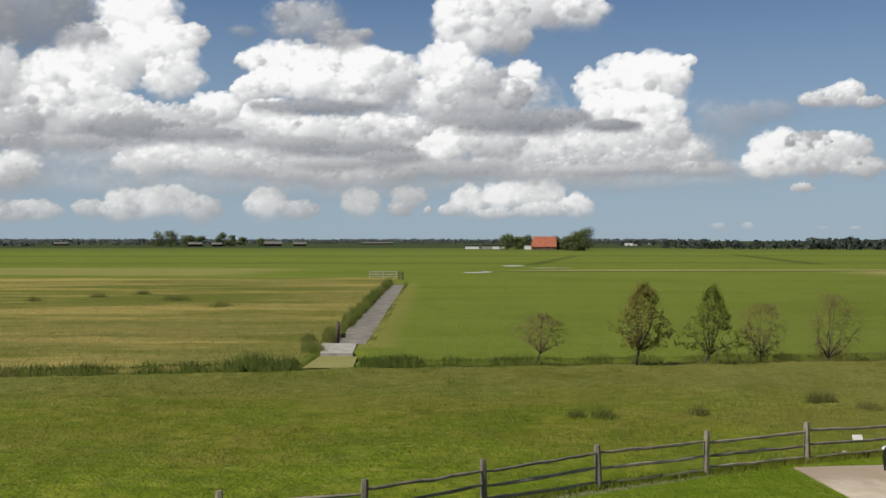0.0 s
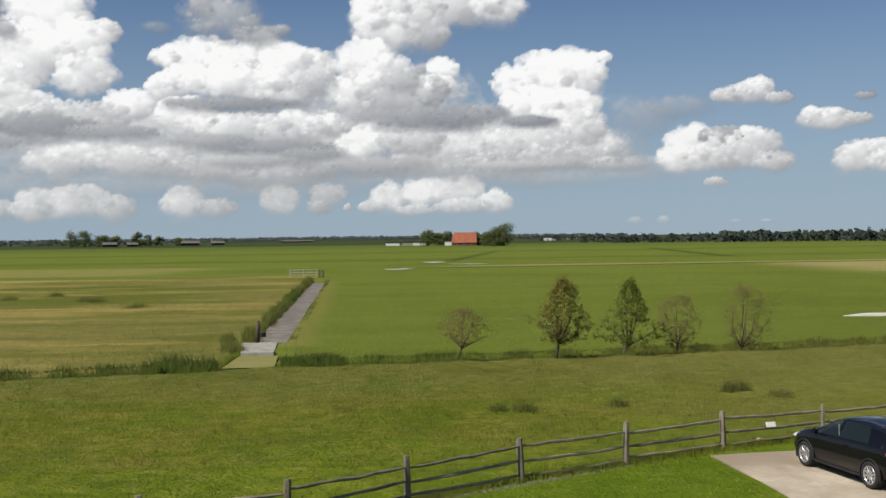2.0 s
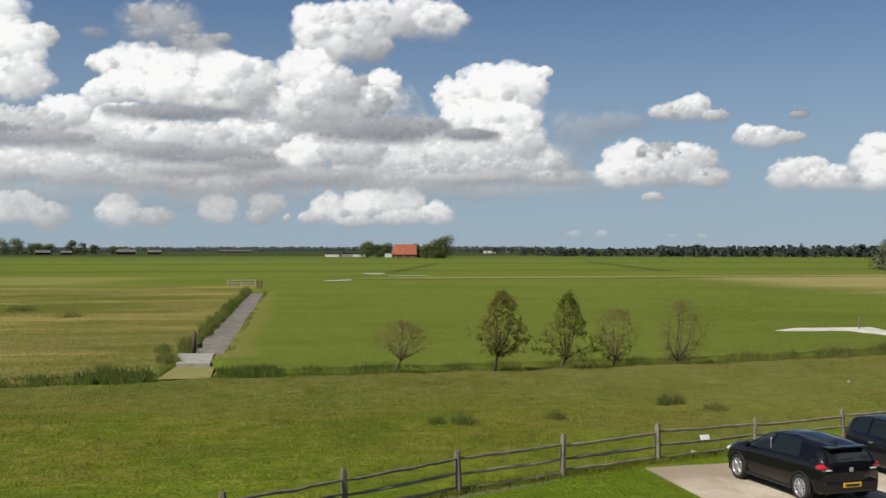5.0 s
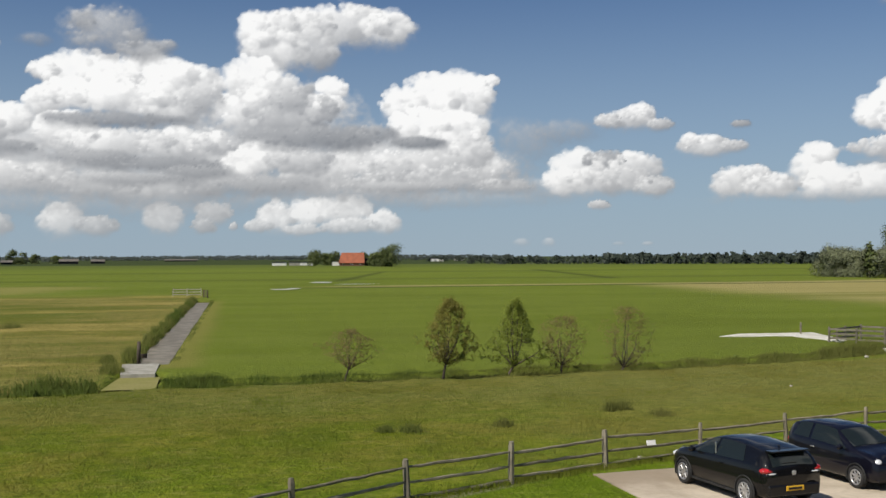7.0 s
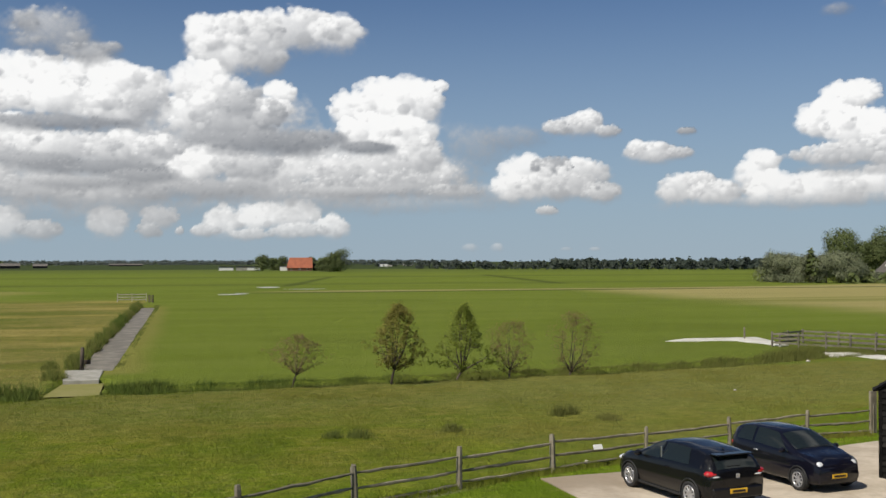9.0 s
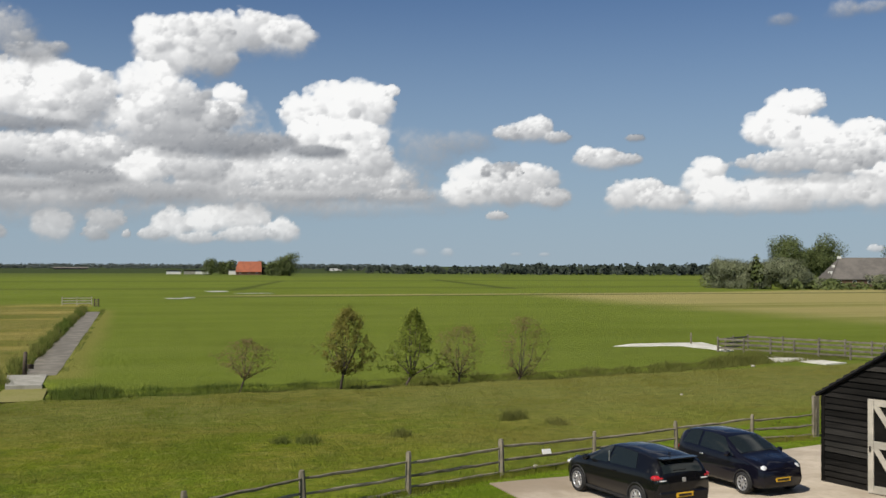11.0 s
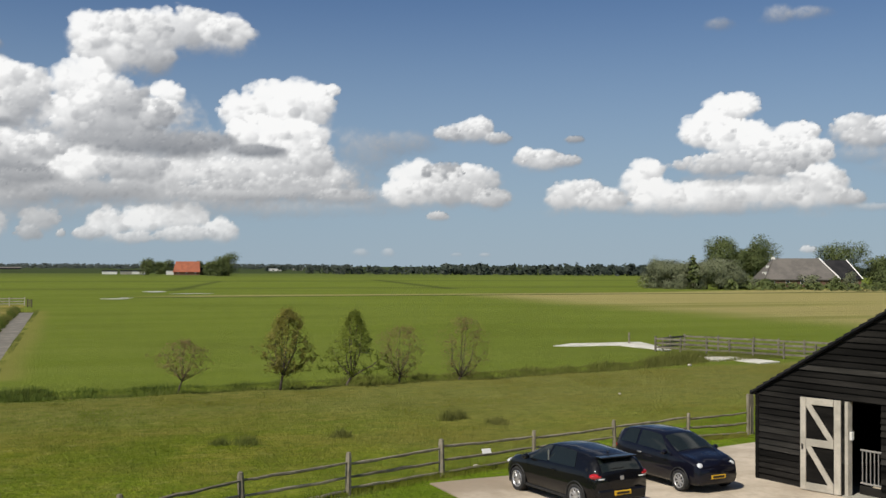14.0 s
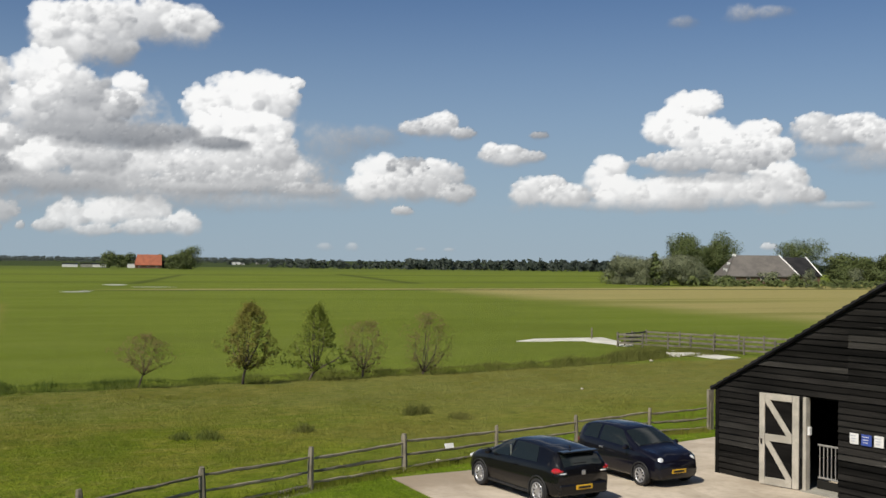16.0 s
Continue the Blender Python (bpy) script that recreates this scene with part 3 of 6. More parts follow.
# eastern veils
cloud((34.5, 4.5, 2.9, 0.3, 0.52), (31.6, 3, 5.7, 0.3, 0.69), (40.8, 5.6, 2, 0.4, 0.62), (42.4, 5.1, 1.8, 0.5, 0.62), (36.2, 12.7, 0.8, 0.4, 0.62), (37.5, 12.7, 1, 0.3, 0.62), (33.3, 12.4, 0.7, 0.3, 0.52), (41.1, 3, 1.4, 0.2, 0.67), (14.4, 0.7, 0.4, 0.2, 0.73), (15.9, 0.7, 0.3, 0.2, 0.73), (19.5, 0.6, 0.3, 0.1, 0.73), (21, 0.6, 0.3, 0.1, 0.73), soft=1, lump=0.1, thick=0.5)


def sun_side(u, v, bulge):
    """How far a place on a billow turns to the high western sun."""
    return 0.55 * v - 0.24 * u + 0.34 * bulge - 0.20


def billow_bank(puffs, soft, lump, thick, rng):
    """Round billows heaped over each puff, the far and large ones first: bearing, height, half sizes, tone, softness, weight."""
    heap = []
    for a, e, ra, re, tone in puffs:
        heap.append((a, e, ra, re, tone, soft, thick, 0))
        if not lump:
            continue
        r0 = min(ra, re)
        n = int(7 * ra / re) + 4
        for level, count, near, far, small, large in ((1, n, 0.2, 0.92, 0.24, 0.52), (2, int((4.5 * lump - 0.5) * n), 0.5, 1.02, 0.08, 0.26)):
            for _ in range(count):
                t = rng.uniform(0, 2 * math.pi) if level == 1 else rng.uniform(-0.6, math.pi + 0.6)
                q = near + (far - near) * rng.uniform(0, 1) ** 0.6
                s = r0 * (small + (large - small) * rng.uniform(0, 1) ** 1.8) * lump
                cu, cv = q * math.cos(t), q * math.sin(t)
                if cv < 0:
                    cv *= 0.8
                shade = tone + 0.32 * sun_side(cu, cv, math.sqrt(max(0.0, 1 - q * q))) + rng.normal(0, 0.06)
                heap.append((a + ra * cu, e + re * cv, s * rng.uniform(1.0, 1.5), s, shade, soft * 1.2, thick * rng.uniform(0.3, 0.75), level))
    heap.sort(key=lambda h: h[7])
    return heap


GRID = 0.08
CAZ, CEL = np.arange(-34, 56, GRID), np.arange(-0.2, 16.6, GRID)
CA, CE = np.meshgrid(CAZ, CEL)
cover, glow = np.zeros(CA.shape), np.zeros(CA.shape)
sky_rng = np.random.default_rng(21)
ROUGH = sum(w * (patchy(CA + 90, 1.2 * CE + 9, size, seed) - 0.5) for w, size, seed in ((0.34, 1.1, 31), (0.24, 0.45, 32), (0.16, 0.19, 33)))
for puffs, soft, lump, thick in CLOUDS:
    for a, e, ra, re, tone, sf, weight, level in billow_bank(puffs, soft, lump, thick, sky_rng):
        k = 1.75
        i0, i1 = np.searchsorted(CEL, (e - re * k, e + re * k))
        j0, j1 = np.searchsorted(CAZ, (a - ra * k, a + ra * k))
        if i1 <= i0 or j1 <= j0:
            continue
        u, v = (CA[i0:i1, j0:j1] - a) / ra, (CE[i0:i1, j0:j1] - e) / re
        d = np.sqrt(u * u + v * v) + ROUGH[i0:i1, j0:j1]
        # lower rims fade out, sunlit upper rims stay crisp
        band = np.clip(sf * np.where(v < 0, 1.0 - 1.3 * v, 0.8), 0.12, 1.6)
        al = np.clip((0.98 + 0.42 * band - d) / band, 0, 1)
        al = al * al * (3 - 2 * al) * weight
        lit = sun_side(u, v, np.sqrt(np.clip(1 - d * d, 0, 1))) * (0.32, 0.20, 0.15)[level]
        c0, g0 = cover[i0:i1, j0:j1], glow[i0:i1, j0:j1]
        c1 = al + c0 * (1 - al)
        glow[i0:i1, j0:j1] = np.where(c1 > 1e-5, ((tone + lit) * al + g0 * c0 * (1 - al)) / np.maximum(c1, 1e-5), g0)
        cover[i0:i1, j0:j1] = c1
r = 4500.0
ca, ce = np.radians(CA), np.radians(CE)
verts = np.stack([r * np.sin(ca) * np.cos(ce), r * np.cos(ca) * np.cos(ce), 6 + r * np.sin(ce)], -1).reshape(-1, 3)
na, ne = len(CAZ), len(CEL)
idx = (np.arange(ne - 1)[:, None] * na + np.arange(na - 1)[None]).ravel()
quads = np.stack([idx, idx + 1, idx + na + 1, idx + na], 1)
quads = quads[(cover.ravel()[quads] > 0.004).any(1)]
me = fast_mesh("backdrop_clouds", verts, quads, cloud_material())
for key, kind, values in (("sky_place", "FLOAT_VECTOR", np.stack([CA, CE, CA * 0], -1)), ("cover", "FLOAT", cover), ("glow", "FLOAT", glow)):
    me.attributes.new(key, kind, "POINT").data.foreach_set("vector" if kind == "FLOAT_VECTOR" else "value", values.astype(np.float32).ravel())
tagged(new("backdrop_clouds", me), "white and grey cumulus clouds in a blue sky", "clouds", kind="structure")

# ---- water and paving ----
def water_material():
    m, b, nt = material("ditch_water", 0.42, 0.0, 0.06)
    put, mth, vec, step, nz, mix, split, join = tree_tools(nt)
    geo = nt.nodes.new("ShaderNodeNewGeometry")
    n1 = nz(geo.outputs["Position"], 0.8, 4, 0.6)
    put(mix(step(n1, 0.4, 0.7), (0.130, 0.114, 0.086), (0.245, 0.218, 0.170)), b.inputs["Base Color"])
    n = nt.nodes.new("ShaderNodeBump")
    n.inputs["Strength"].default_value, n.inputs["Distance"].default_value = 0.2, 0.03
    put(nz(geo.outputs["Position"], 1.6, 4, 0.6), n.inputs["Height"])
    nt.links.new(n.outputs[0], b.inputs["Normal"])
    return m


M_WATER = water_material()


def sheet(name, outline, z, mat, label, category, thick=0.0):
    """A flat polygon of the ground's dressing; thick gives it sides."""
    k = len(outline)
    vs = [(x, y, z) for x, y in outline]
    fs = [tuple(range(k))]
    if thick:
        vs += [(x, y, z - thick) for x, y in outline]
        fs += [(i, i + k, (i + 1) % k + k, (i + 1) % k) for i in range(k)]
    return tagged(new(name, mesh_of(name, vs, fs, mat)), label, category, kind="structure")


def strip(ys_in, xf, half):
    """An outline along y, half to either side of xf(y), with an uneven edge."""
    a = [(xf(y) - half, y) for y in ys_in]
    b = [(xf(y) + half, y) for y in ys_in]
    return [*b, *a[::-1]]


sheet("water_1", strip(np.arange(61.5, 151, 1.5), canal_x, 1.3), -0.24, M_WATER, "still brown ditch water reflecting the sky", "ditch water")
line = [(x, float(field_line(x))) for x in np.arange(-40, 42, 1.5)]
sheet("water_2", [(x, y - 0.55) for x, y in line] + [(x, y + 0.55) for x, y in line[::-1]], -0.52, M_WATER, "narrow dark water in an overgrown ditch", "ditch water")
sheet("drive", [(9.2, 28.1), (9.45, 24.9), (9.6, 20.0), (9.4, 16.0), (30.0, 16.0), (30.0, 31.8), (22.6, 31.5), (20.6, 30.9), (18.2, 30.1), (15.0, 29.2), (12.4, 28.5), (10.4, 28.3)], 0.03, M_DRIVE, "pale sandy paved parking yard beside the barn", "driveway", 0.2)


# ---- fence of cleft posts and rails ----
def rail_mesh(a, b, r, seed):
    rnd = random.Random(seed)
    a, b = Vector(a), Vector(b)
    pts, rad = [], []
    for i in range(8):
        f = i / 7
        p = a.lerp(b, f)
        bend = math.sin(math.pi * f)
        p += Vector((rnd.uniform(-0.02, 0.02), rnd.uniform(-0.02, 0.02), bend * rnd.uniform(-0.035, 0.0) + rnd.uniform(-0.009, 0.009)))
        pts.append(p)
        rad.append(r * (0.6 if i in (0, 7) else rnd.uniform(0.85, 1.2)))
    vs, fs = tube(pts, rad, 6, 0.75, rnd.random())
    return mesh_of("rail", vs, fs, M_WOOD)


def post_mesh(h, seed, stout=1.0):
    rnd = random.Random(seed)
    pts = [(rnd.uniform(-0.01, 0.01), rnd.uniform(-0.01, 0.01), z) for z in (-0.3, 0.0, 0.5 * h, 0.9 * h, h)]
    vs, fs = tube([(*p[:2], p[2]) for p in pts], [w * stout for w in (0.09, 0.088, 0.083, 0.08, 0.062)], 6, 1.0, rnd.random())
    return mesh_of("post", vs, fs, M_WOOD)


fence = empty("rail_fence", pose(-1.9, 25.0, 0), label="weathered grey cleft chestnut post and rail fence along the yard", category="fence")
POSTS = [(-10.0, 19.3), (-7.2, 20.2), (-4.4, 21.1), (-1.63, 22.0), (0.92, 24.05), (3.75, 25.9), (6.75, 27.45), (9.85, 29.0), (13.2, 30.2), (16.5, 31.2), (19.9, 32.3), (22.8, 32.9)]
base = Vector((-1.9, 25.0, 0))
for i, (x, y) in enumerate(POSTS):
    h = (1.08 if i < 8 else 0.99) + 0.03 * math.sin(i * 2.3)
    if i == len(POSTS) - 1:
        part("end_board", box_bm(x + 0.02 + 1.9, y - 25.0, 0.70, 0.30, 0.10, 1.5, 0.01, 0.3), M_WOOD, fence, "broad grey end board")
    o = child("post", post_mesh(h, i, 1.0 if i < 8 else 0.78), fence)
    o.location = Vector((x, y, 0)) - base
    o.rotation_euler = (0.03 * math.sin(i * 1.7), 0.03 * math.cos(i * 2.9), i)
    if i:
        for k, z in enumerate((0.15, 0.47, 0.83) if i < 9 else (0.12, 0.44, 0.78)):
            a, b = Vector((*POSTS[i - 1], z + 0.04 * math.sin(i * 3 + k))), Vector((x, y, z + 0.04 * math.sin(i * 5 + k)))
            child("rail", rail_mesh(a - base, b - base, 0.041, i * 7 + k), fence)


# ---- trees ----
M_LEAF_GREEN = leafy("green_leaves", (0.158, 0.211, 0.026), (0.244, 0.271, 0.046), 0.5)
M_LEAF_OLIVE = leafy("olive_leaves", (0.191, 0.191, 0.034), (0.290, 0.255, 0.064), 0.5)
M_LEAF_BROWN = leafy("brownish_leaves", (0.190, 0.152, 0.054), (0.275, 0.198, 0.088), 0.45)
# willow grey-green, with some distance haze mixed into the colour
M_WILLOW = leafy("willow_leaves", (0.245, 0.275, 0.155), (0.330, 0.350, 0.220), 0.5)
M_FARLEAF = leafy("far_leaves", (0.122, 0.160, 0.052), (0.180, 0.208, 0.078), 0.4)
# distance haze is put into the bluish base colours of these two
M_HAZELEAF = leafy("haze_tinted_far_leaves", (0.060, 0.078, 0.072), (0.082, 0.100, 0.090), 0.15)
M_WOODLEAF = leafy("haze_tinted_wood_leaves", (0.030, 0.042, 0.032), (0.046, 0.060, 0.044), 0.15)


def quads_at(places, normals, size, rng, long=1.5):
    """Small leaf-shaped quads at places, facing roughly along normals."""
    n = len(places)
    south = normals @ np.array([0.0, -1.0, 0.35])
    normals = normals * np.where(south < 0, -1.0, 1.0)[:, None]
    a = np.cross(normals, rng.normal(size=(n, 3)))
    a /= np.linalg.norm(a, axis=1)[:, None] + 1e-9
    b = np.cross(normals, a)
    b /= np.linalg.norm(b, axis=1)[:, None] + 1e-9
    s = (size * rng.uniform(0.6, 1.3, n))[:, None]
    v = np.stack([places - a * s * long * 0.5, places - b * s * 0.45, places + a * s * long * 0.5, places + b * s * 0.45], 1).reshape(-1, 3)
    return v, np.arange(4 * n).reshape(n, 4)


def small_tree(x, y, h, seed, profile, leaves, leaf_mat, label, lean=0.0, fork=0.2, limbs=6, tips=260, spread=0.03, shift=0.0, leaf=0.06, stout=1.0):
    """A young, open-grown tree: a leaning trunk, limbs that fill the outline of the crown, twigs and single leaves.
    profile: the crown's half width by height, both in metres; shift: how far the crown sits off the trunk's foot."""
    rnd, rng = random.Random(seed), np.random.default_rng(seed)
    thing = empty("tree", pose(x, y, float(ground_height(np.array(x), np.array(y))) - 0.02), label=label, category="tree", group="trees along the ditch")
    vs, fs = [], []

    def add(points, radii, sides):
        v, f = tube(points, radii, sides)
        o = len(vs)
        vs.extend(v)
        fs.extend(tuple(i + o for i in q) for q in f)

    def half_width(z):
        return float(np.interp(z, [p[0] for p in profile], [p[1] for p in profile], 0.0, 0.0))

    def in_crown(z, q, ang):
        r = half_width(z) * q * (1.10 + 0.20 * math.sin(2 * ang + seed + 1.7 * z) + 0.16 * math.sin(3 * ang - 2.9 * z + seed))
        return Vector((shift + r * math.cos(ang), r * math.sin(ang), z))
    top = Vector((lean, 0, h * fork))
    add([(0, 0, -0.15), (lean * 0.35, 0.02, h * fork * 0.5), top], [0.021 * h, 0.016 * h, 0.014 * h], 7)
    nodes = []
    low, high = profile[0][0], profile[-1][0]
    for i in range(limbs):
        f = (i + 0.5) / limbs
        z = low + (high - low) * (0.97 if i == limbs - 1 else 0.25 + 0.68 * f)
        ang = i * 2.4 + rnd.uniform(-0.3, 0.3)
        end = in_crown(z, 0.75 - 0.5 * f, ang)
        mid = top.lerp(end, 0.5) + Vector((math.cos(ang), math.sin(ang), 0)) * half_width(z) * 0.16 + Vector((0, 0, rnd.uniform(-0.03, 0.03) * h))
        line = [top - Vector((0, 0, 0.05)), top.lerp(mid, 0.55) + Vector((rnd.uniform(-1, 1), rnd.uniform(-1, 1), 0)) * 0.015 * h, mid, mid.lerp(end, 0.55) + Vector((rnd.uniform(-1, 1), rnd.uniform(-1, 1), 0)) * 0.02 * h, end]
        add(line, [w * h * stout for w in (0.011, 0.0085, 0.0062, 0.004, 0.0016)], 5)
        for a, b in zip(line, line[1:]):
            nodes += [(a.lerp(b, g), 0.004 * h) for g in (0.3, 0.65, 1.0)]
    twigs = []
    for i in range(tips):
        z = low + (high - low) * rnd.random() ** 0.9
        q = rnd.uniform(0.15, 1.0) ** 0.6 * rnd.uniform(0.78, 1.14)
        e = in_crown(z, q, rnd.uniform(0, 2 * math.pi))
        near = min(nodes, key=lambda n: (n[0] - e).length + (0.6 * h if n[0].z > e.z + 0.02 else 0.0))
        s = near[0]
        length = (e - s).length
        bow = s.lerp(e, 0.5) + Vector((rnd.gauss(0, 0.06), rnd.gauss(0, 0.06), -0.08)) * length
        r = min(near[1], 0.0035 * h) * stout
        add([s, bow, e], [r * 0.8, r * 0.55, 0.0007 * h], 4)
        nodes += [(bow, r * 0.6), (e, r * 0.3)]
        twigs.append((bow, e))
    child("trunk", mesh_of("trunk", vs, fs, M_BARK, True), thing)
    a = np.array([t[0] for t in twigs])
    b = np.array([t[1] for t in twigs])
    pick = rng.integers(0, len(twigs), leaves)
    f = rng.uniform(0, 1.12, leaves)[:, None]
    places = a[pick] * (1 - f) + b[pick] * f + rng.normal(scale=spread * h, size=(leaves, 3)) * rng.uniform(0.2, 1.0, (leaves, 1))
    nrm = rng.normal(size=(leaves, 3)) + np.array([0, 0, 0.8])
    v, q = quads_at(places, nrm, np.full(leaves, leaf), rng)
    round_off = (places - np.array([shift, 0, h * 0.5])) / h + rng.normal(scale=0.18, size=places.shape) + np.array([0, 0, 0.25])
    child("crown", soften(fast_mesh("crown", v, q, leaf_mat), np.repeat(round_off, 4, 0)), thing)
    return thing


small_tree(4.45, 51.2, 2.45, 11, ((0.75, 0.25), (1.1, 0.85), (1.5, 1.25), (1.9, 1.15), (2.25, 0.75), (2.5, 0.25)), 3600, M_LEAF_BROWN, "small round thorn tree with thin brownish leaves beside the ditch", 0.2, 0.26, 8, 420, 0.035, 0.3, 0.042, 0.8)
small_tree(9.25, 51.4, 3.8, 12, ((0.75, 0.35), (1.1, 0.95), (1.6, 1.3), (2.1, 1.3), (2.7, 1.05), (3.3, 0.7), (3.65, 0.45), (3.85, 0.15)), 8200, M_LEAF_OLIVE, "dense upright olive-brown young tree beside the ditch", 0.15, 0.2, 9, 420, 0.032, 0.35)
small_tree(12.7, 52.5, 4.0, 13, ((0.85, 0.3), (1.15, 1.3), (1.5, 1.85), (1.9, 1.6), (2.25, 0.95), (2.7, 1.0), (3.2, 0.75), (3.7, 0.45), (4.1, 0.12)), 7000, M_LEAF_GREEN, "spreading green young tree with a leaning trunk beside the ditch", 0.35, 0.2, 10, 340, 0.03, 0.45)
small_tree(15.9, 53.8, 3.6, 14, ((0.9, 0.25), (1.3, 0.75), (1.9, 1.1), (2.6, 1.3), (3.1, 1.2), (3.55, 0.55)), 4800, M_LEAF_BROWN, "thin young tree with sparse brownish leaves beside the ditch", 0.05, 0.3, 8, 420, 0.035, 0.1, 0.042, 0.62)
small_tree(19.15, 54.2, 4.0, 15, ((0.8, 0.25), (1.2, 0.95), (1.7, 1.45), (2.3, 1.5), (2.9, 1.3), (3.5, 0.85), (3.95, 0.35)), 4400, M_LEAF_BROWN, "half-bare young tree with sparse brown leaves beside the ditch", 0.3, 0.2, 9, 420, 0.035, 0.55, 0.042, 0.7)


def polar(az, d):
    return d * math.sin(radians(az)), d * math.cos(radians(az))


def crown_cloud(rng, h, w, blobs, quads, base=0.15):
    """Leaf clumps spread over the shells of several billows, for a tree seen from far off."""
    per = quads // blobs
    places, normals = [], []
    for i in range(blobs):
        c = np.array([rng.uniform(-0.3, 0.3) * w, rng.uniform(-0.3, 0.3) * w, h * rng.uniform(base + 0.18, 0.80)])
        if i == 0:
            c = np.array([0, 0, h * 0.74])
        rad = np.array([w * rng.uniform(0.22, 0.36), w * rng.uniform(0.22, 0.36), h * rng.uniform(0.18, 0.27)])
        d = rng.normal(size=(per, 3))
        d /= np.linalg.norm(d, axis=1)[:, None]
        places.append(c + d * rad * rng.uniform(0.45, 1.08, (per, 1)))
        normals.append(d + rng.normal(scale=0.4, size=(per, 3)))
    return np.concatenate(places), np.concatenate(normals)


def far_tree(az, d, h, w, seed, mat, label, group, quads=1600, base=0.15, size=None):
    rng = np.random.default_rng(seed)
    x, y = polar(az, d)
    thing = empty("tree", pose(x, y, 0), label=label, category="tree", group=group)
    vs, fs = tube([(0, 0, -0.3), (0.1, 0, h * 0.3), (0, 0.2, h * 0.7)], [0.03 * h, 0.022 * h, 0.006 * h], 6)
    child("trunk", mesh_of("trunk", vs, fs, M_BARK, True), thing)
    p, n = crown_cloud(rng, h, w, 15, quads, base)
    v, q = quads_at(p, n, np.full(len(p), size or 0.075 * h), rng, 1.2)
    child("crown", soften(fast_mesh("crown", v, q, mat), np.repeat(n / np.linalg.norm(n, axis=1)[:, None] + np.array([0, 0, 0.3]), 4, 0)), thing)
    return thing


# trees round the red-roofed farm
FARM = "trees round the far farm"
for az, d, h, w, s in ((3.45, 640, 11.0, 10, 1), (4.05, 690, 8.5, 8, 2), (4.4, 690, 9.5, 8, 3), (6.85, 600, 9.5, 11, 4), (7.15, 600, 11.5, 11, 5), (7.5, 600, 14.0, 13, 16), (6.55, 640, 8.0, 8, 6), (6.1, 680, 8.5, 7, 13)):
    far_tree(az, d, h, w, s, M_FARLEAF, "dark green broadleaf tree at the far farm", FARM, 4000, -0.12, 0.45)
# clump and single trees on the western skyline
for az, d, h, w, s in ((-14.9, 1000, 15, 16, 7), (-14.2, 1000, 16, 16, 8), (-13.3, 1010, 11, 15, 9), (-12.8, 1000, 10, 12, 10), (-11.7, 1000, 13, 13, 11), (-11.2, 1000, 11.5, 11, 12), (-10.6, 1010, 9.5, 9, 14), (-9.6, 1050, 8.0, 13, 15)):
    far_tree(az, d, h, w, s, M_FARLEAF, "dark tree in a farm clump on the skyline", "trees on the western skyline", 2200, -0.25, 0.7)
# grove and farmstead trees in the east
EAST = "trees round the old farm"
for az, d, h, w, s in ((30.0, 300, 8.8, 8, 21), (30.5, 300, 8.2, 8, 22), (31.0, 295, 8.0, 9, 23), (31.8, 293, 7.8, 10, 24), (32.6, 290, 8.4, 10, 25), (33.3, 292, 8.6, 10, 26), (34.0, 295, 6.5, 8, 27)):
    far_tree(az, d, h, w, s, M_WILLOW, "grey-green bushy willow at the edge of a grove", EAST, 9000, -0.1, 0.25)
far_tree(31.9, 288, 9.3, 3.0, 28, M_FARLEAF, "dark slender conifer in front of the willows", EAST, 600, 0.0)
for az, d, h, w, s in ((33.35, 345, 15.6, 12, 31), (35.35, 365, 16.8, 13, 32), (34.4, 365, 12, 11, 33), (39.0, 390, 15.2, 16, 34), (41.2, 345, 9.5, 11, 35), (42.3, 350, 9.0, 10, 36), (43.4, 345, 9.5, 12, 37), (44.6, 340, 9.0, 12, 38)):
    far_tree(az, d, h, w, s, M_FARLEAF, "tall green broadleaf tree behind the farmhouse", EAST, 12000, 0.05, 0.34)
for az, d, h, w, s in ((37.6, 298, 4.2, 5, 41), (38.9, 298, 3.8, 4, 42), (39.6, 300, 5.0, 5, 43), (40.9, 300, 4.6, 6, 44), (41.8, 300, 5.2, 6, 45), (35.6, 300, 3.2, 5, 46), (34.8, 296, 3.4, 6, 47), (42.8, 305, 5.0, 7, 48)):
    far_tree(az, d, h, w, s, M_WILLOW if s % 2 else M_FARLEAF, "garden shrub in front of the farmhouse", "shrubs before the farmhouse", 1600, -0.1, 0.3)


HEDGE_ROWS = [(35.6, 43.5, 292, 2.0, 0.0), (33.8, 35.8, 290, 2.6, 0.0)]


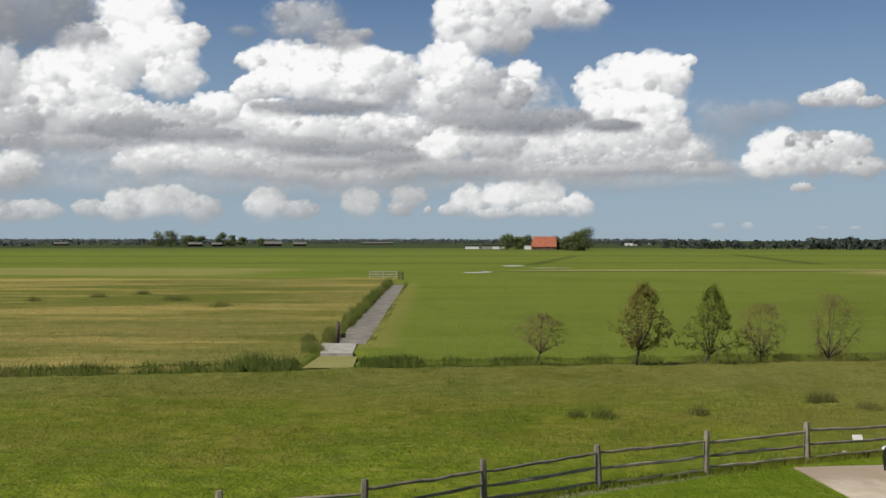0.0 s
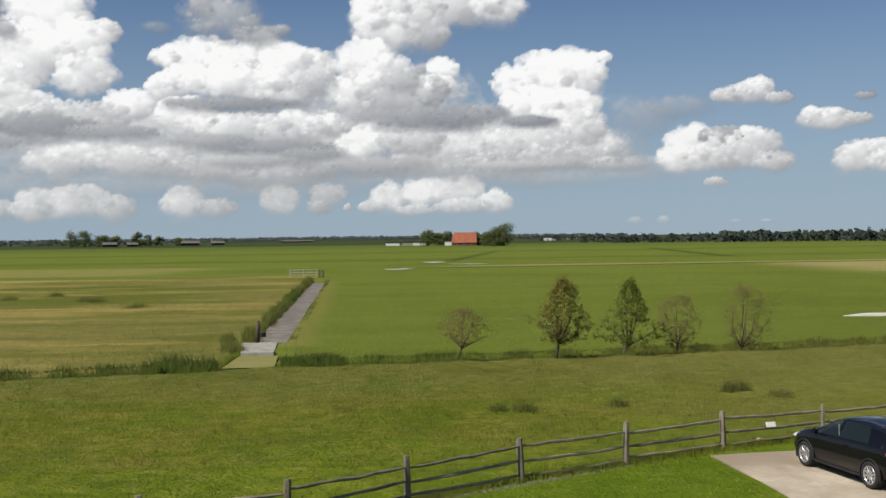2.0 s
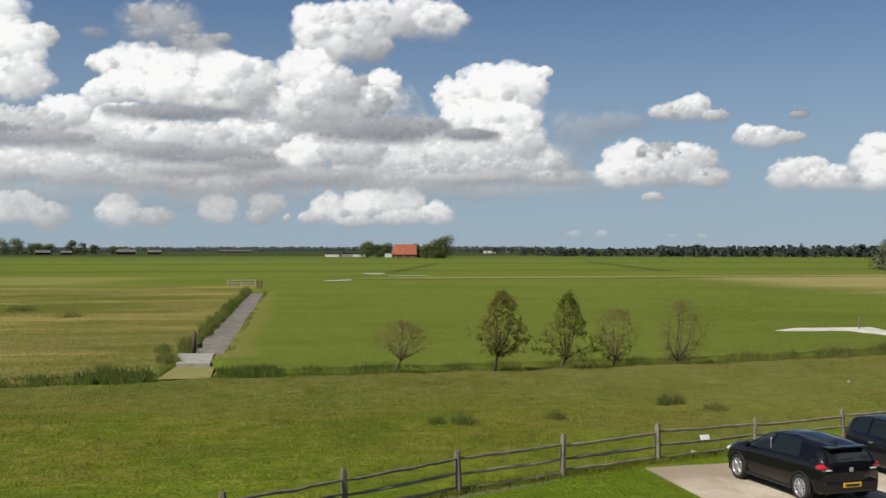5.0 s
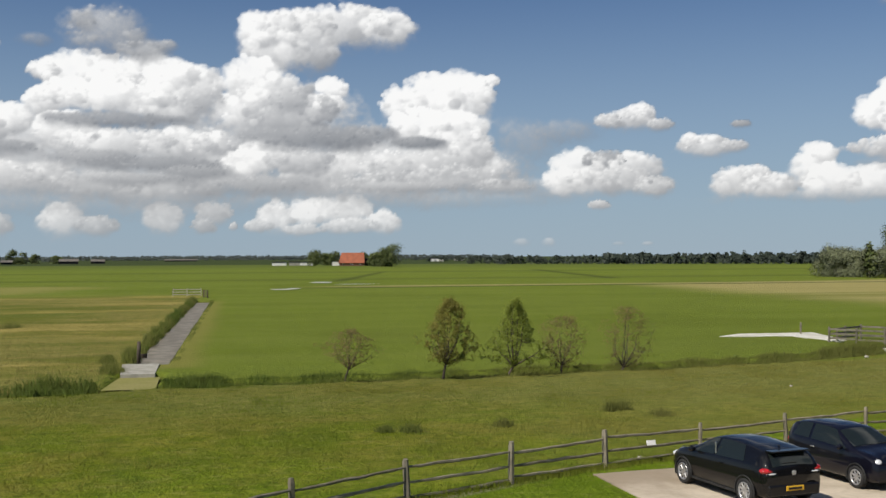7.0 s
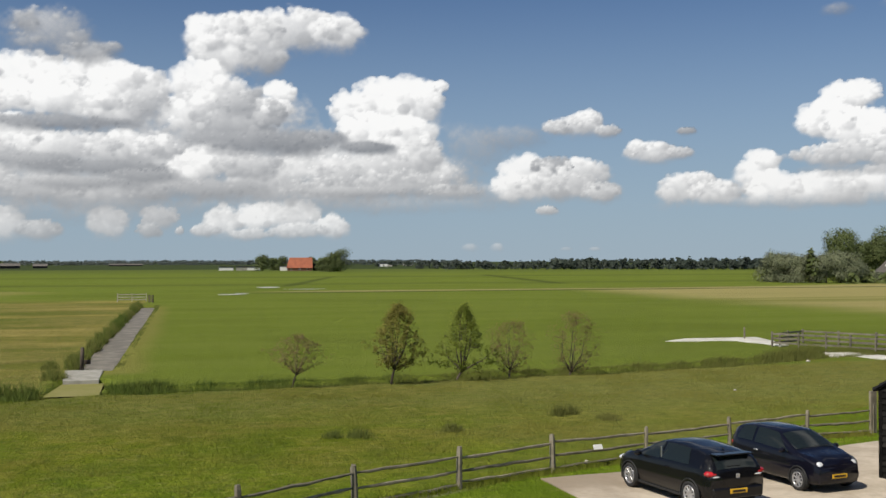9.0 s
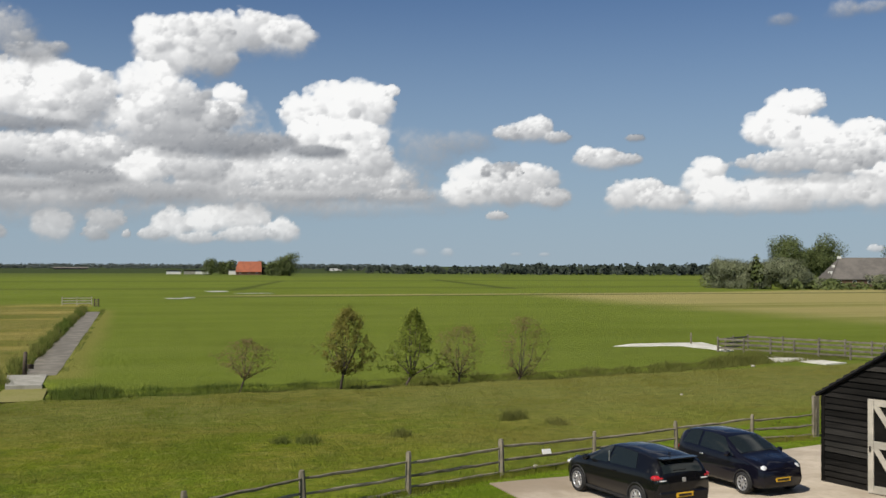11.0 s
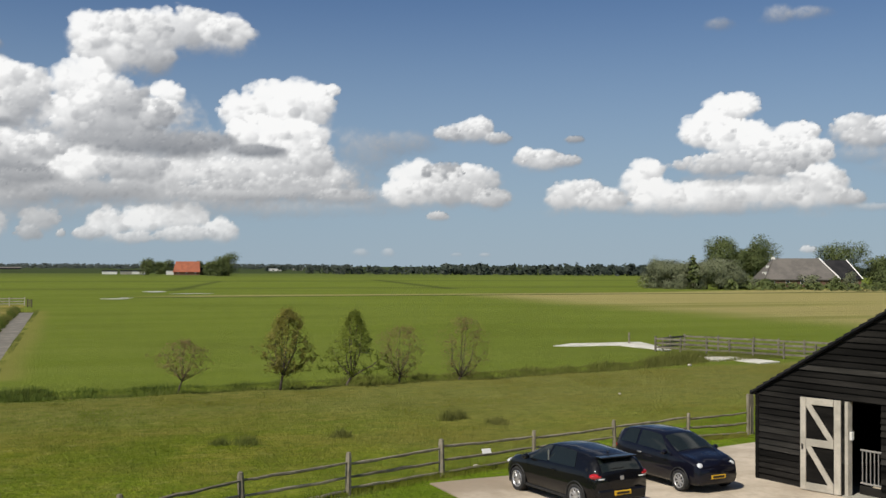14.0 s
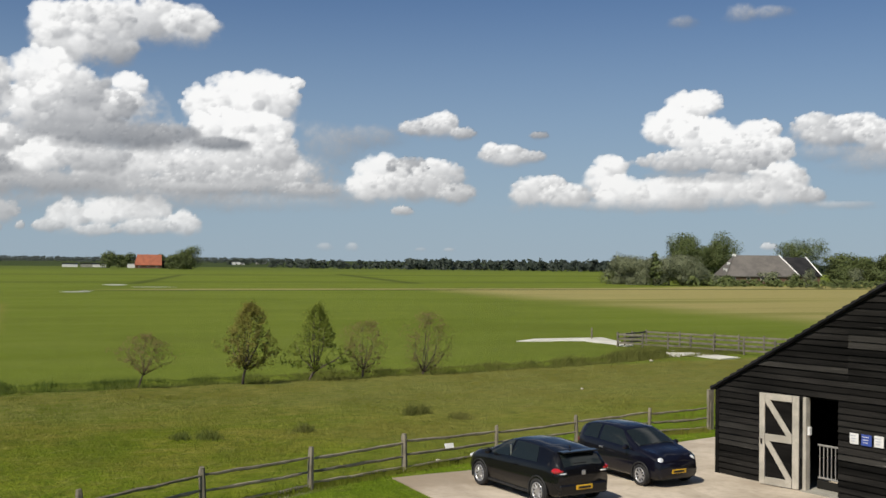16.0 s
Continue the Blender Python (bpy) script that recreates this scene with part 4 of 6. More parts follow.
def far_wood(name, rows, seed, mat, label):
    """A belt of trees: (bearing from, to, distance, height) stretches, clumps of leaves."""
    rng = np.random.default_rng(seed)
    places, normals, sizes = [], [], []
    for a0, a1, d, h, gap in rows:
        n = max(3, int((a1 - a0) * math.pi / 180 * d / (h * 0.42)))
        for i in range(n):
            if rng.random() < gap:
                continue
            az = a0 + (a1 - a0) * (i + rng.uniform(-0.4, 0.4)) / n
            hh = h * rng.uniform(0.78, 1.12)
            x, y = polar(az, d + rng.uniform(-10, 10))
            p, nn = crown_cloud(rng, hh, hh * rng.uniform(0.8, 1.3), 4, 60, 0.0)
            low = rng.uniform(0, 1, (14, 3)) * np.array([hh, hh, hh * 0.5]) - np.array([hh / 2, hh / 2, 0])
            places.append(np.concatenate([p, low]) + np.array([x, y, 0]))
            normals.append(np.concatenate([nn, rng.normal(size=(14, 3)) + np.array([0, -1, 0])]))
            sizes.append(np.full(len(p) + 14, hh * 0.24))
    places, normals, sizes = np.concatenate(places), np.concatenate(normals), np.concatenate(sizes)
    v, q = quads_at(places, normals, sizes, rng, 1.2)
    return tagged(new(name, soften(fast_mesh(name, v, q, mat), np.repeat(normals * 0.3 + np.array([0, -0.45, 0.6]), 4, 0))), label, "woodland", kind="stuff")


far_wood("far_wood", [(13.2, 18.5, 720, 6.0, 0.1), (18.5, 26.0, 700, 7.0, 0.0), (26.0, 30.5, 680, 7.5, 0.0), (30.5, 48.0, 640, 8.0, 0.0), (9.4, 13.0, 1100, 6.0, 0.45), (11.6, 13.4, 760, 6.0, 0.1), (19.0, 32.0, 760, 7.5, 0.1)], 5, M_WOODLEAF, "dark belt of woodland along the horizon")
far_wood("garden_hedge", HEDGE_ROWS, 8, M_FARLEAF, "low green garden hedge in front of the old farm")
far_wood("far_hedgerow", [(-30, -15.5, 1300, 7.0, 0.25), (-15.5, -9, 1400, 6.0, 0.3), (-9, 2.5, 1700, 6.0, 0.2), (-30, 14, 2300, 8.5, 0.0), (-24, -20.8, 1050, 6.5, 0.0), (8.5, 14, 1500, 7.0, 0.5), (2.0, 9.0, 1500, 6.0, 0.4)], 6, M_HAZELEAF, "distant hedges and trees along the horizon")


# ---- far buildings ----
def hipped(name, az, d, width, depth, eave, ridge, hip, hip2, wall_mat, roof_mat, label, turn=0.0, category="farmhouse"):
    """A farm building: brick walls with windows, and a hipped or gabled roof with eaves."""
    x, y = polar(az, d)
    thing = empty(name, pose(x, y, 0, 0, 0, -az + turn), label=label, category=category)
    part("wall", box_bm(0, 0, eave / 2, width, depth, eave), wall_mat, thing)
    a, b, o = width / 2 + 0.4, depth / 2 + 0.4, 0.25
    e = eave - 0.1
    vs = [(-a, -b, e), (a, -b, e), (a, b, e), (-a, b, e), (-a + hip, 0, ridge), (a - hip2, 0, ridge)]
    vs += [(-a, -b, e - o), (a, -b, e - o), (a, b, e - o), (-a, b, e - o)]
    fs = [(0, 1, 5, 4), (2, 3, 4, 5), (3, 0, 4), (1, 2, 5), (6, 7, 1, 0), (7, 8, 2, 1), (8, 9, 3, 2), (9, 6, 0, 3), (9, 8, 7, 6)]
    child("roof", mesh_of("roof", vs, fs, roof_mat), thing)
    k = 0 if category == "shed" else max(2, int(width / 4))
    for i in range(k):
        wx = -width / 2 + width * (i + 0.5) / k
        w = part("window", box_bm(wx, -depth / 2 - 0.03, eave * 0.55, 1.1, 0.1, eave * 0.45, 0.02), M_WHITE, thing, "white window frame")
        part("pane", box_bm(wx, -depth / 2 - 0.09, eave * 0.55, 0.85, 0.04, eave * 0.36), M_DARK, w)
    return thing


farm = hipped("farmhouse", 5.36, 650, 14.6, 14.0, 2.0, 8.0, 1.6, 0.1, M_BRICK, M_ROOF, "far farmhouse with a big orange-red tiled roof", 0)
part("shed_wall", box_bm(9.4, 3, 2.2, 3.0, 9, 4.4), M_SLATE, farm, "dark lean-to")
for az, d, w, h, mat in ((1.55, 700, 9, 2.0, M_WHITE), (2.35, 690, 7, 2.2, M_CONCRETE), (2.9, 700, 10, 2.0, M_WHITE), (4.55, 670, 5, 2.6, M_WHITE), (9.9, 1100, 14, 2.8, M_WHITE), (11.1, 1250, 12, 2.4, M_CONCRETE)):
    x, y = polar(az, d)
    shed = empty("shed", pose(x, y, 0, 0, 0, -az), label="long low pale farm shed on the horizon", category="shed", group="sheds on the horizon")
    part("wall", box_bm(0, 0, h / 2, w, 5, h), mat, shed)
    part("roof", box_bm(0, 0, h + 0.25, w + 0.5, 5.6, 0.5, 0.15), M_SLATE, shed)
for az, d, w, h in ((-19.6, 1200, 14, 3.5), (-13.0, 980, 12, 4.0), (-11.9, 985, 9, 3.6), (-9.0, 1000, 16, 4.5), (-7.6, 1020, 12, 4.0), (-3.5, 1400, 40, 3.0)):
    hipped("farm_shed", az, d, w, 8, h * 0.55, h, 0.5, 0.1, M_SLATE, M_GREYROOF, "small grey-roofed farm shed on the skyline", 0, "shed")

big = hipped("farmhouse", 36.95, 345, 21.2, 17.0, 2.4, 8.6, 4.4, 3.9, M_BRICK, M_GREYROOF, "large old farmhouse with a grey hipped roof among trees", 14)
for u, v, z in ((-9.7, -5.6, 4.0), (-9.4, -3.2, 4.0), (-9.4, -0.6, 4.0), (-8.2, -2.2, 5.9), (-8.2, -0.2, 5.9)):
    part("skylight", box_bm(u - 0.2, v, z, 0.6, 1.0, 0.9, 0.03), M_WHITE, big, "white roof light")
wing = hipped("farmhouse_wing", 39.05, 350, 9.4, 14.0, 2.6, 8.1, 0.3, 3.0, M_BRICK, M_SLATE, "dark slate-roofed wing of the old farmhouse", 14)
for ob, a, b2, h2, top in ((big, 11.0, 8.9, 3.9, 8.6), (wing, 5.1, 7.4, 3.0, 8.1), (big, -11.0, 8.9, -4.4, 8.6)):
    vs, fs = tube([(a, -b2, 2.45), (a - h2, 0, top + 0.05)], [0.2, 0.2], 4)
    child("verge_board", mesh_of("verge_board", vs, fs, M_WHITE if a > 0 else M_GREYROOF), ob, "white verge board" if a > 0 else "ridge cap")
part("gable_peak", box_bm(-6.6, -0.2, 8.55, 1.1, 0.7, 0.9, 0.05), M_WHITE, big, "white boarded peak of the roof")


# ---- barn ----
BARN = Matrix(((0.23, 0.973, 0, 18.29), (-0.973, 0.23, 0, 26.01), (0, 0, 1, 0), (0, 0, 0, 1)))
EAVE, PITCH, WIDTH, DEEP = 2.46, 0.562, 12.6, 12.0
barn = empty("barn", BARN, label="black tarred weatherboard barn with a gable roof and an open door", category="barn")
RIDGE = EAVE + PITCH * WIDTH / 2


def barn_top(u):
    return EAVE + PITCH * (u if u < WIDTH / 2 else WIDTH - u)


def slab(name, outline, y0, y1, mat, label=""):
    """A wall panel: an outline in the wall's plane, from y0 to y1 in depth."""
    k = len(outline)
    vs = [(u, y0, z) for u, z in outline] + [(u, y1, z) for u, z in outline]
    fs = [tuple(range(k)), tuple(range(2 * k - 1, k - 1, -1))] + [(i, i + k, (i + 1) % k + k, (i + 1) % k) for i in range(k)]
    me = mesh_of(name, vs, fs, mat)
    bm = bmesh.new()
    bm.from_mesh(me)
    bmesh.ops.recalc_face_normals(bm, faces=bm.faces)
    bm.to_mesh(me)
    bm.free()
    return child(name, me, barn, label)


O0, O1, OT = 2.98, 4.02, 2.50           # door opening
slab("wall", [(0, 0), (O0, 0), (O0, OT), (O0, barn_top(O0)), (0, EAVE)], 0.0, 0.12, M_TAR)
slab("wall", [(O0, OT), (O1, OT), (O1, barn_top(O1)), (O0, barn_top(O0))], 0.0, 0.12, M_TAR)
slab("wall", [(O1, 0), (WIDTH, 0), (WIDTH, EAVE), (WIDTH / 2, RIDGE), (O1, barn_top(O1))], 0.0, 0.12, M_TAR)
slab("wall", [(0, 0), (WIDTH, 0), (WIDTH, EAVE), (WIDTH / 2, RIDGE), (0, EAVE)], DEEP - 0.12, DEEP, M_TAR)
slab("wall", [(0, 0), (0.12, 0), (0.12, EAVE), (0, EAVE)], 0.12, DEEP - 0.12, M_TAR)
slab("wall", [(WIDTH - 0.12, 0), (WIDTH, 0), (WIDTH, EAVE), (WIDTH - 0.12, EAVE)], 0.12, DEEP - 0.12, M_TAR)
# added near-black sheet that stands in for the barn's unlit inside
slab("inner_wall", [(2.2, 0), (6.0, 0), (6.0, 3.0), (2.2, 3.0)], 3.2, 3.3, M_DARK)
slab("threshold", [(O0 - 0.05, 0), (O1 + 0.05, 0), (O1 + 0.05, 0.07), (O0 - 0.05, 0.07)], -0.12, 0.5, M_CONCRETE)
for s in (0, 1):
    u = lambda v: WIDTH - v if s else v
    slab("roof", [(u(-0.16), EAVE - 0.09), (u(WIDTH / 2), RIDGE), (u(WIDTH / 2), RIDGE + 0.06), (u(-0.16), EAVE - 0.03)], -0.12, DEEP + 0.1, M_SLATE)
    # stepped tile ends along the verge
    n = 26
    for i in range(n):
        a, b = WIDTH / 2 * i / n - 0.16, WIDTH / 2 * (i + 1) / n - 0.12
        za, zb = EAVE + PITCH * a, EAVE + PITCH * b
        slab("tile", [(u(a), za + 0.03), (u(b), zb + 0.03), (u(b), zb + 0.07), (u(a), za + 0.115)], -0.15, 0.25, M_SLATE)


def board(u0, u1, z, h, mat, top0=None):
    """One lapped board; its lower edge stands proud. The ends follow the roof slope."""
    z1 = z + h + 0.02
    a0, a1 = u0, u1
    b0 = max(a0, (z1 - EAVE) / PITCH + 0.02) if top0 else a0
    p, q, s0, s1 = rnd.uniform(0.042, 0.062), rnd.uniform(0.042, 0.062), rnd.uniform(-0.012, 0.008), rnd.uniform(-0.012, 0.008)
    vs = [(a0, -p, z + s0), (a1, -q, z + s1), (a1, -0.006, z1), (b0, -0.006, z1), (a0, -0.004, z + s0), (a1, -0.004, z + s1)]
    fs = [(0, 1, 2, 3), (0, 4, 5, 1), (1, 5, 2), (0, 3, 4)]
    child("board", mesh_of("board", vs, fs, mat), barn)


rnd = random.Random(4)
z, row = 0.04, 0
while z < RIDGE - 0.2:
    lo = 0.0 if z < EAVE else (z - EAVE) / PITCH + 0.03
    hi = WIDTH - lo
    cuts = [lo]
    if z < OT - 0.05:
        pieces = [(lo, O0), (O1, 7.4), (7.4, hi)]
    else:
        joint = 4.3 if 2.7 < z < 4.4 else rnd.uniform(4.2, 6.0)
        pieces = [(lo, joint), (joint, hi)] if lo < joint - 0.3 else [(lo, hi)]
    for a, b in pieces:
        grey = rnd.random() < 0.12 and z > 0.6
        if abs(z - 3.98) < 0.1 and a > 4:
            grey = True
        board(a, min(b, hi), z, 0.165, M_GREYBOARD if grey else M_TAR, z > EAVE - 0.15 and a == lo)
    z += 0.168 + rnd.uniform(-0.006, 0.006)
    row += 1
part("corner_board", box_bm(0.02, -0.03, EAVE / 2, 0.12, 0.05, EAVE - 0.05, 0.005), M_TAR, barn)

# the open door leaf, folded back beside the opening
leaf = empty("barn_door", None)
leaf.name = "door"
leaf.parent = barn
leaf["label"] = "open door leaf with a pale wooden frame and diagonal braces"
leaf.location, leaf.rotation_euler = (2.86, -0.05, 0.05), (0, 0, radians(180 + 9))
LW, LH = 1.16, 2.46
part("panel", box_bm(LW / 2, 0, LH / 2, LW - 0.03, 0.03, LH - 0.03), M_TAR, leaf)
for nm, cx, cz, sx, sz in (("stile", 0.095, LH / 2, 0.19, LH), ("stile", LW - 0.08, LH / 2, 0.16, LH), ("rail", LW / 2 + 0.02, LH - 0.09, LW - 0.37, 0.18), ("rail", LW / 2 + 0.02, 0.10, LW - 0.37, 0.20), ("rail", LW / 2 + 0.02, 1.27, LW - 0.37, 0.19)):
    part(nm, box_bm(cx, 0.035, cz, sx, 0.045, sz, 0.006), M_PALE, leaf, "pale bare wood")
for z0, z1 in ((0.2, 1.17), (1.37, LH - 0.18)):
    a, b = Vector((LW - 0.22, 0.04, z1)), Vector((0.27, 0.04, z0))
    d = b - a
    bm = box_bm(0, 0, 0, d.length + 0.06, 0.04, 0.15, 0.005)
    bmesh.ops.transform(bm, matrix=Matrix.Translation((a + b) / 2) @ Matrix.Rotation(-math.atan2(d.z, d.x), 4, "Y"), verts=bm.verts)
    part("brace", bm, M_PALE, leaf, "pale diagonal brace")
part("latch", box_bm(LW - 0.07, 0.07, 1.15, 0.05, 0.04, 0.14, 0.01), M_GREYBOARD, leaf)
part("door_frame", box_bm(O0 + 0.05, 0.0, OT / 2, 0.10, 0.18, OT, 0.005), M_PALE, barn, "pale door post")
part("lintel", box_bm((O0 + O1) / 2, 0.05, OT + 0.03, O1 - O0, 0.10, 0.06), M_TAR, barn)
part("switch_box", box_bm(O0 + 0.12, 0.03, 1.62, 0.09, 0.1, 0.22, 0.01), M_WHITE, barn)

gate = empty("stable_gate", BARN @ pose(0, 0, 0), label="pale barred stable gate just inside the barn door", category="gate")
for z in (0.36, 1.22):
    part("rail", box_bm(3.42, 0.45, z, 0.72, 0.04, 0.05, 0.008), M_GREYPALE, gate)
for i in range(6):
    part("bar", box_bm(3.12 + i * 0.12, 0.45, 0.79, 0.022, 0.022, 0.82), M_GREYPALE, gate)
part("foot_board", box_bm(3.42, 0.45, 0.18, 0.74, 0.04, 0.22), M_GREYBOARD, gate)

M_PRINT = plain("grey_print", (0.36, 0.38, 0.46), (0.44, 0.46, 0.52), 6, 0.6, 0.0)
M_BLUE = plain("blue_print", (0.03, 0.06, 0.28), (0.05, 0.09, 0.34), 6, 0.5, 0.0)
for i, (u, z, w, h) in enumerate(((4.50, 1.63, 0.25, 0.27), (4.85, 1.63, 0.29, 0.28), (5.20, 1.64, 0.26, 0.28))):
    sign = empty("wall_sign", BARN @ pose(u, -0.055, z), label="small blue notice board on the barn wall" if i == 1 else "small white notice board on the barn wall", category="sign", group="notices on the barn")
    part("plate", box_bm(0, 0, 0, w, 0.02, h, 0.004), M_BLUE if i == 1 else M_WHITE, sign)
    for k in range(3):
        part("print_bar", box_bm(-0.02, -0.013, h * (0.28 - 0.25 * k), w * (0.66 - 0.12 * k), 0.006, h * 0.06), M_WHITE if i == 1 else M_PRINT, sign, "line of print as a plain bar")


# ---- cars ----
def paint_material(name, col):
    m, b, nt = material(name, 0.45, 0.0, 0.06)
    put, mth, vec, step, nz, mix, split, join = tree_tools(nt)
    tc = nt.nodes.new("ShaderNodeTexCoord")
    dust = nz(tc.outputs["Object"], 3.0, 5, 0.65)
    put(mix(mth("MULTIPLY", step(dust, 0.45, 0.8), 0.05), col, (0.05, 0.047, 0.042)), b.inputs["Base Color"])
    b.inputs["Coat Weight"].default_value, b.inputs["Coat Roughness"].default_value = 0.7, 0.03
    return m


M_PAINT = paint_material("black_car_paint", (0.004, 0.004, 0.005))
M_PAINT_BLUE = paint_material("blue_black_car_paint", (0.004, 0.004, 0.009))
M_GLASS, _b, _ = material("dark_car_glass", 0.03, 0.0, 0.45)
_b.inputs["Base Color"].default_value = (0.012, 0.016, 0.015, 1)
M_TYRE = plain("tyre_rubber", (0.016, 0.016, 0.017), (0.028, 0.027, 0.026), 6, 0.85, 0.2)
M_ALLOY = plain("silver_alloy", (0.62, 0.62, 0.63), (0.50, 0.50, 0.52), 5, 0.32, 0.0, metal=0.8)
M_TRIM = plain("black_trim", (0.012, 0.012, 0.012), (0.020, 0.020, 0.020), 5, 0.6, 0.1)
M_RED = plain("red_lens", (0.55, 0.012, 0.016), (0.36, 0.010, 0.012), 9, 0.15, 0.0, coat=1.0)
# clear lenses, their base near white to imitate sun glints
M_LAMP = plain("glint_white_lamp_lens", (0.92, 0.92, 0.90), (0.72, 0.73, 0.74), 9, 0.14, 0.0, metal=0.3, coat=1.0)
M_PLATE = plain("yellow_plate", (0.72, 0.42, 0.02), (0.66, 0.38, 0.02), 9, 0.5, 0.0)


def lathe(profile, seg=28, axis_y=0.0):
    """Verts and faces of a profile (radius, y) turned about the y axis."""
    vs, fs = [], []
    k = len(profile)
    for i in range(seg):
        a = 2 * math.pi * i / seg
        vs += [(r * math.cos(a), y + axis_y, r * math.sin(a)) for r, y in profile]
    for i in range(seg):
        j = (i + 1) % seg
        fs += [(i * k + q, i * k + q + 1, j * k + q + 1, j * k + q) for q in range(k - 1)]
    return vs, fs


def build_car(name, m, spec, label):
    """A hatchback lofted from sections along its length (x forward, y to its left side)."""
    car = empty(name, m, label=label, category="car", group="cars parked in the yard")
    L = spec
    xs = np.linspace(L["rear"], L["front"], 72)

    def along(key):
        pts = L[key]
        v = np.interp(xs, [p[0] for p in pts], [p[1] for p in pts])
        k = np.array([1, 2, 3, 2, 1]) / 9
        return np.convolve(np.pad(v, 2, mode="edge"), k, "valid")
    W, belt, top, roofw, sill = along("width"), along("belt"), along("top"), along("roofw"), along("sill")

    def section(i):
        w, zb, zt = W[i], belt[i], top[i]
        wr = min(roofw[i], w)
        s = sill[i]
        return [(0, s), (w * 0.86, s), (w * 0.975, s + 0.10), (w, (s + zb) * 0.5), (w * 0.985, zb - 0.14), (w * 0.955, zb - 0.03), (w * 0.945, zb), (w * 0.93 + (wr - w * 0.93) * 0.5, zb + (zt - zb) * 0.5), (wr, zb + (zt - zb) * 0.86), (wr * 0.85, zt - 0.03), (wr * 0.45, zt - 0.004), (0, zt)]
    K = len(section(0))
    vs = []
    for i in range(len(xs)):
        half = section(i)
        ring = half + [(-y, z) for y, z in half[-2:0:-1]]
        vs += [(xs[i], y, z) for y, z in ring]
    R = 2 * K - 2
    fs = []
    for i in range(len(xs) - 1):
        for k in range(R):
            a, b = i * R + k, i * R + (k + 1) % R
            fs.append((a, a + R, b + R, b))
    fs.append(tuple(range(R)))
    fs.append(tuple(range(len(xs) * R - 1, (len(xs) - 1) * R - 1, -1)))
    child("body", mesh_of("body", vs, fs, L["paint"], True), car)

    def surface(x, v):
        """A point of the left side at x; v from 6 (belt) to 11 (roof middle)."""
        i = np.interp(x, xs, np.arange(len(xs)))
        i0, f = int(min(i, len(xs) - 2)), 0
        f = i - i0
        a, b = section(i0), section(i0 + 1)
        k = min(int(v), K - 2)
        g = v - k
        p = [(1 - f) * ((1 - g) * a[k][c] + g * a[k + 1][c]) + f * ((1 - g) * b[k][c] + g * b[k + 1][c]) for c in (0, 1)]
        return Vector((x, p[0], p[1]))

    def pane(nm, corners, mirror, nu=9, nv=6, lift=0.008, mat=None, lab=""):
        """A curved pane over the body: corners as (x, v), rear-low, front-low, front-high, rear-high."""
        for sgn in ((1, -1) if mirror else (1,)):
            v2, f2 = [], []
            for j in range(nv + 1):
                for i in range(nu + 1):
                    a, b = i / nu, j / nv
                    x = (1 - b) * ((1 - a) * corners[0][0] + a * corners[1][0]) + b * ((1 - a) * corners[3][0] + a * corners[2][0])
                    v = (1 - b) * ((1 - a) * corners[0][1] + a * corners[1][1]) + b * ((1 - a) * corners[3][1] + a * corners[2][1])
                    p = surface(x, v)
                    q = surface(x + 0.01, v) - p
                    t = surface(x, v + 0.05) - p
                    n = q.cross(t)
                    n = n.normalized() if n.length > 1e-9 else Vector((0, 0, 1))
                    if n.y * 1.0 + n.z < 0:
                        n = -n
                    p = p + n * lift
                    v2.append((p.x, p.y * sgn, p.z))
            for j in range(nv):
                for i in range(nu):
                    a = j * (nu + 1) + i
                    f2.append((a, a + 1, a + nu + 2, a + nu + 1))
            child(nm, mesh_of(nm, v2, f2, mat or M_GLASS, True), car, lab)
    for c in L["side_windows"]:
        pane("side_window", c, True)

    def cross_pane(nm, x0, x1, v0, lift=0.009, mat=None, lab=""):
        """A windscreen or rear window from x0 (low) to x1 (high), across the car."""
        v2, f2 = [], []
        nu, nv = 12, 6
        for j in range(nv + 1):
            x = x0 + (x1 - x0) * j / nv
            for i in range(nu + 1):
                a = -1 + 2 * i / nu
                v = 11 - abs(a) * (11 - v0)
                p, q = surface(x, v), surface(x + 0.01, v)
                slope = (q.z - p.z) / 0.01
                n = Vector((-slope, 0, 1)).normalized()
                p = p + n * lift
                v2.append((p.x, p.y if a > 0 else -p.y, p.z))
        for j in range(nv):
            for i in range(nu):
                a = j * (nu + 1) + i
                f2.append((a, a + 1, a + nu + 2, a + nu + 1))
        child(nm, mesh_of(nm, v2, f2, mat or M_GLASS, True), car, lab)
    cross_pane("windscreen", *L["windscreen"])
    cross_pane("rear_window", *L["rear_window"])
    # wheels
    rw = L["wheel"]
    prof_t = [(rw * 0.66, -0.02), (rw * 0.68, 0.085), (rw * 0.80, 0.10), (rw * 0.95, 0.09), (rw, 0.06), (rw, -0.08), (rw * 0.7, -0.10)]
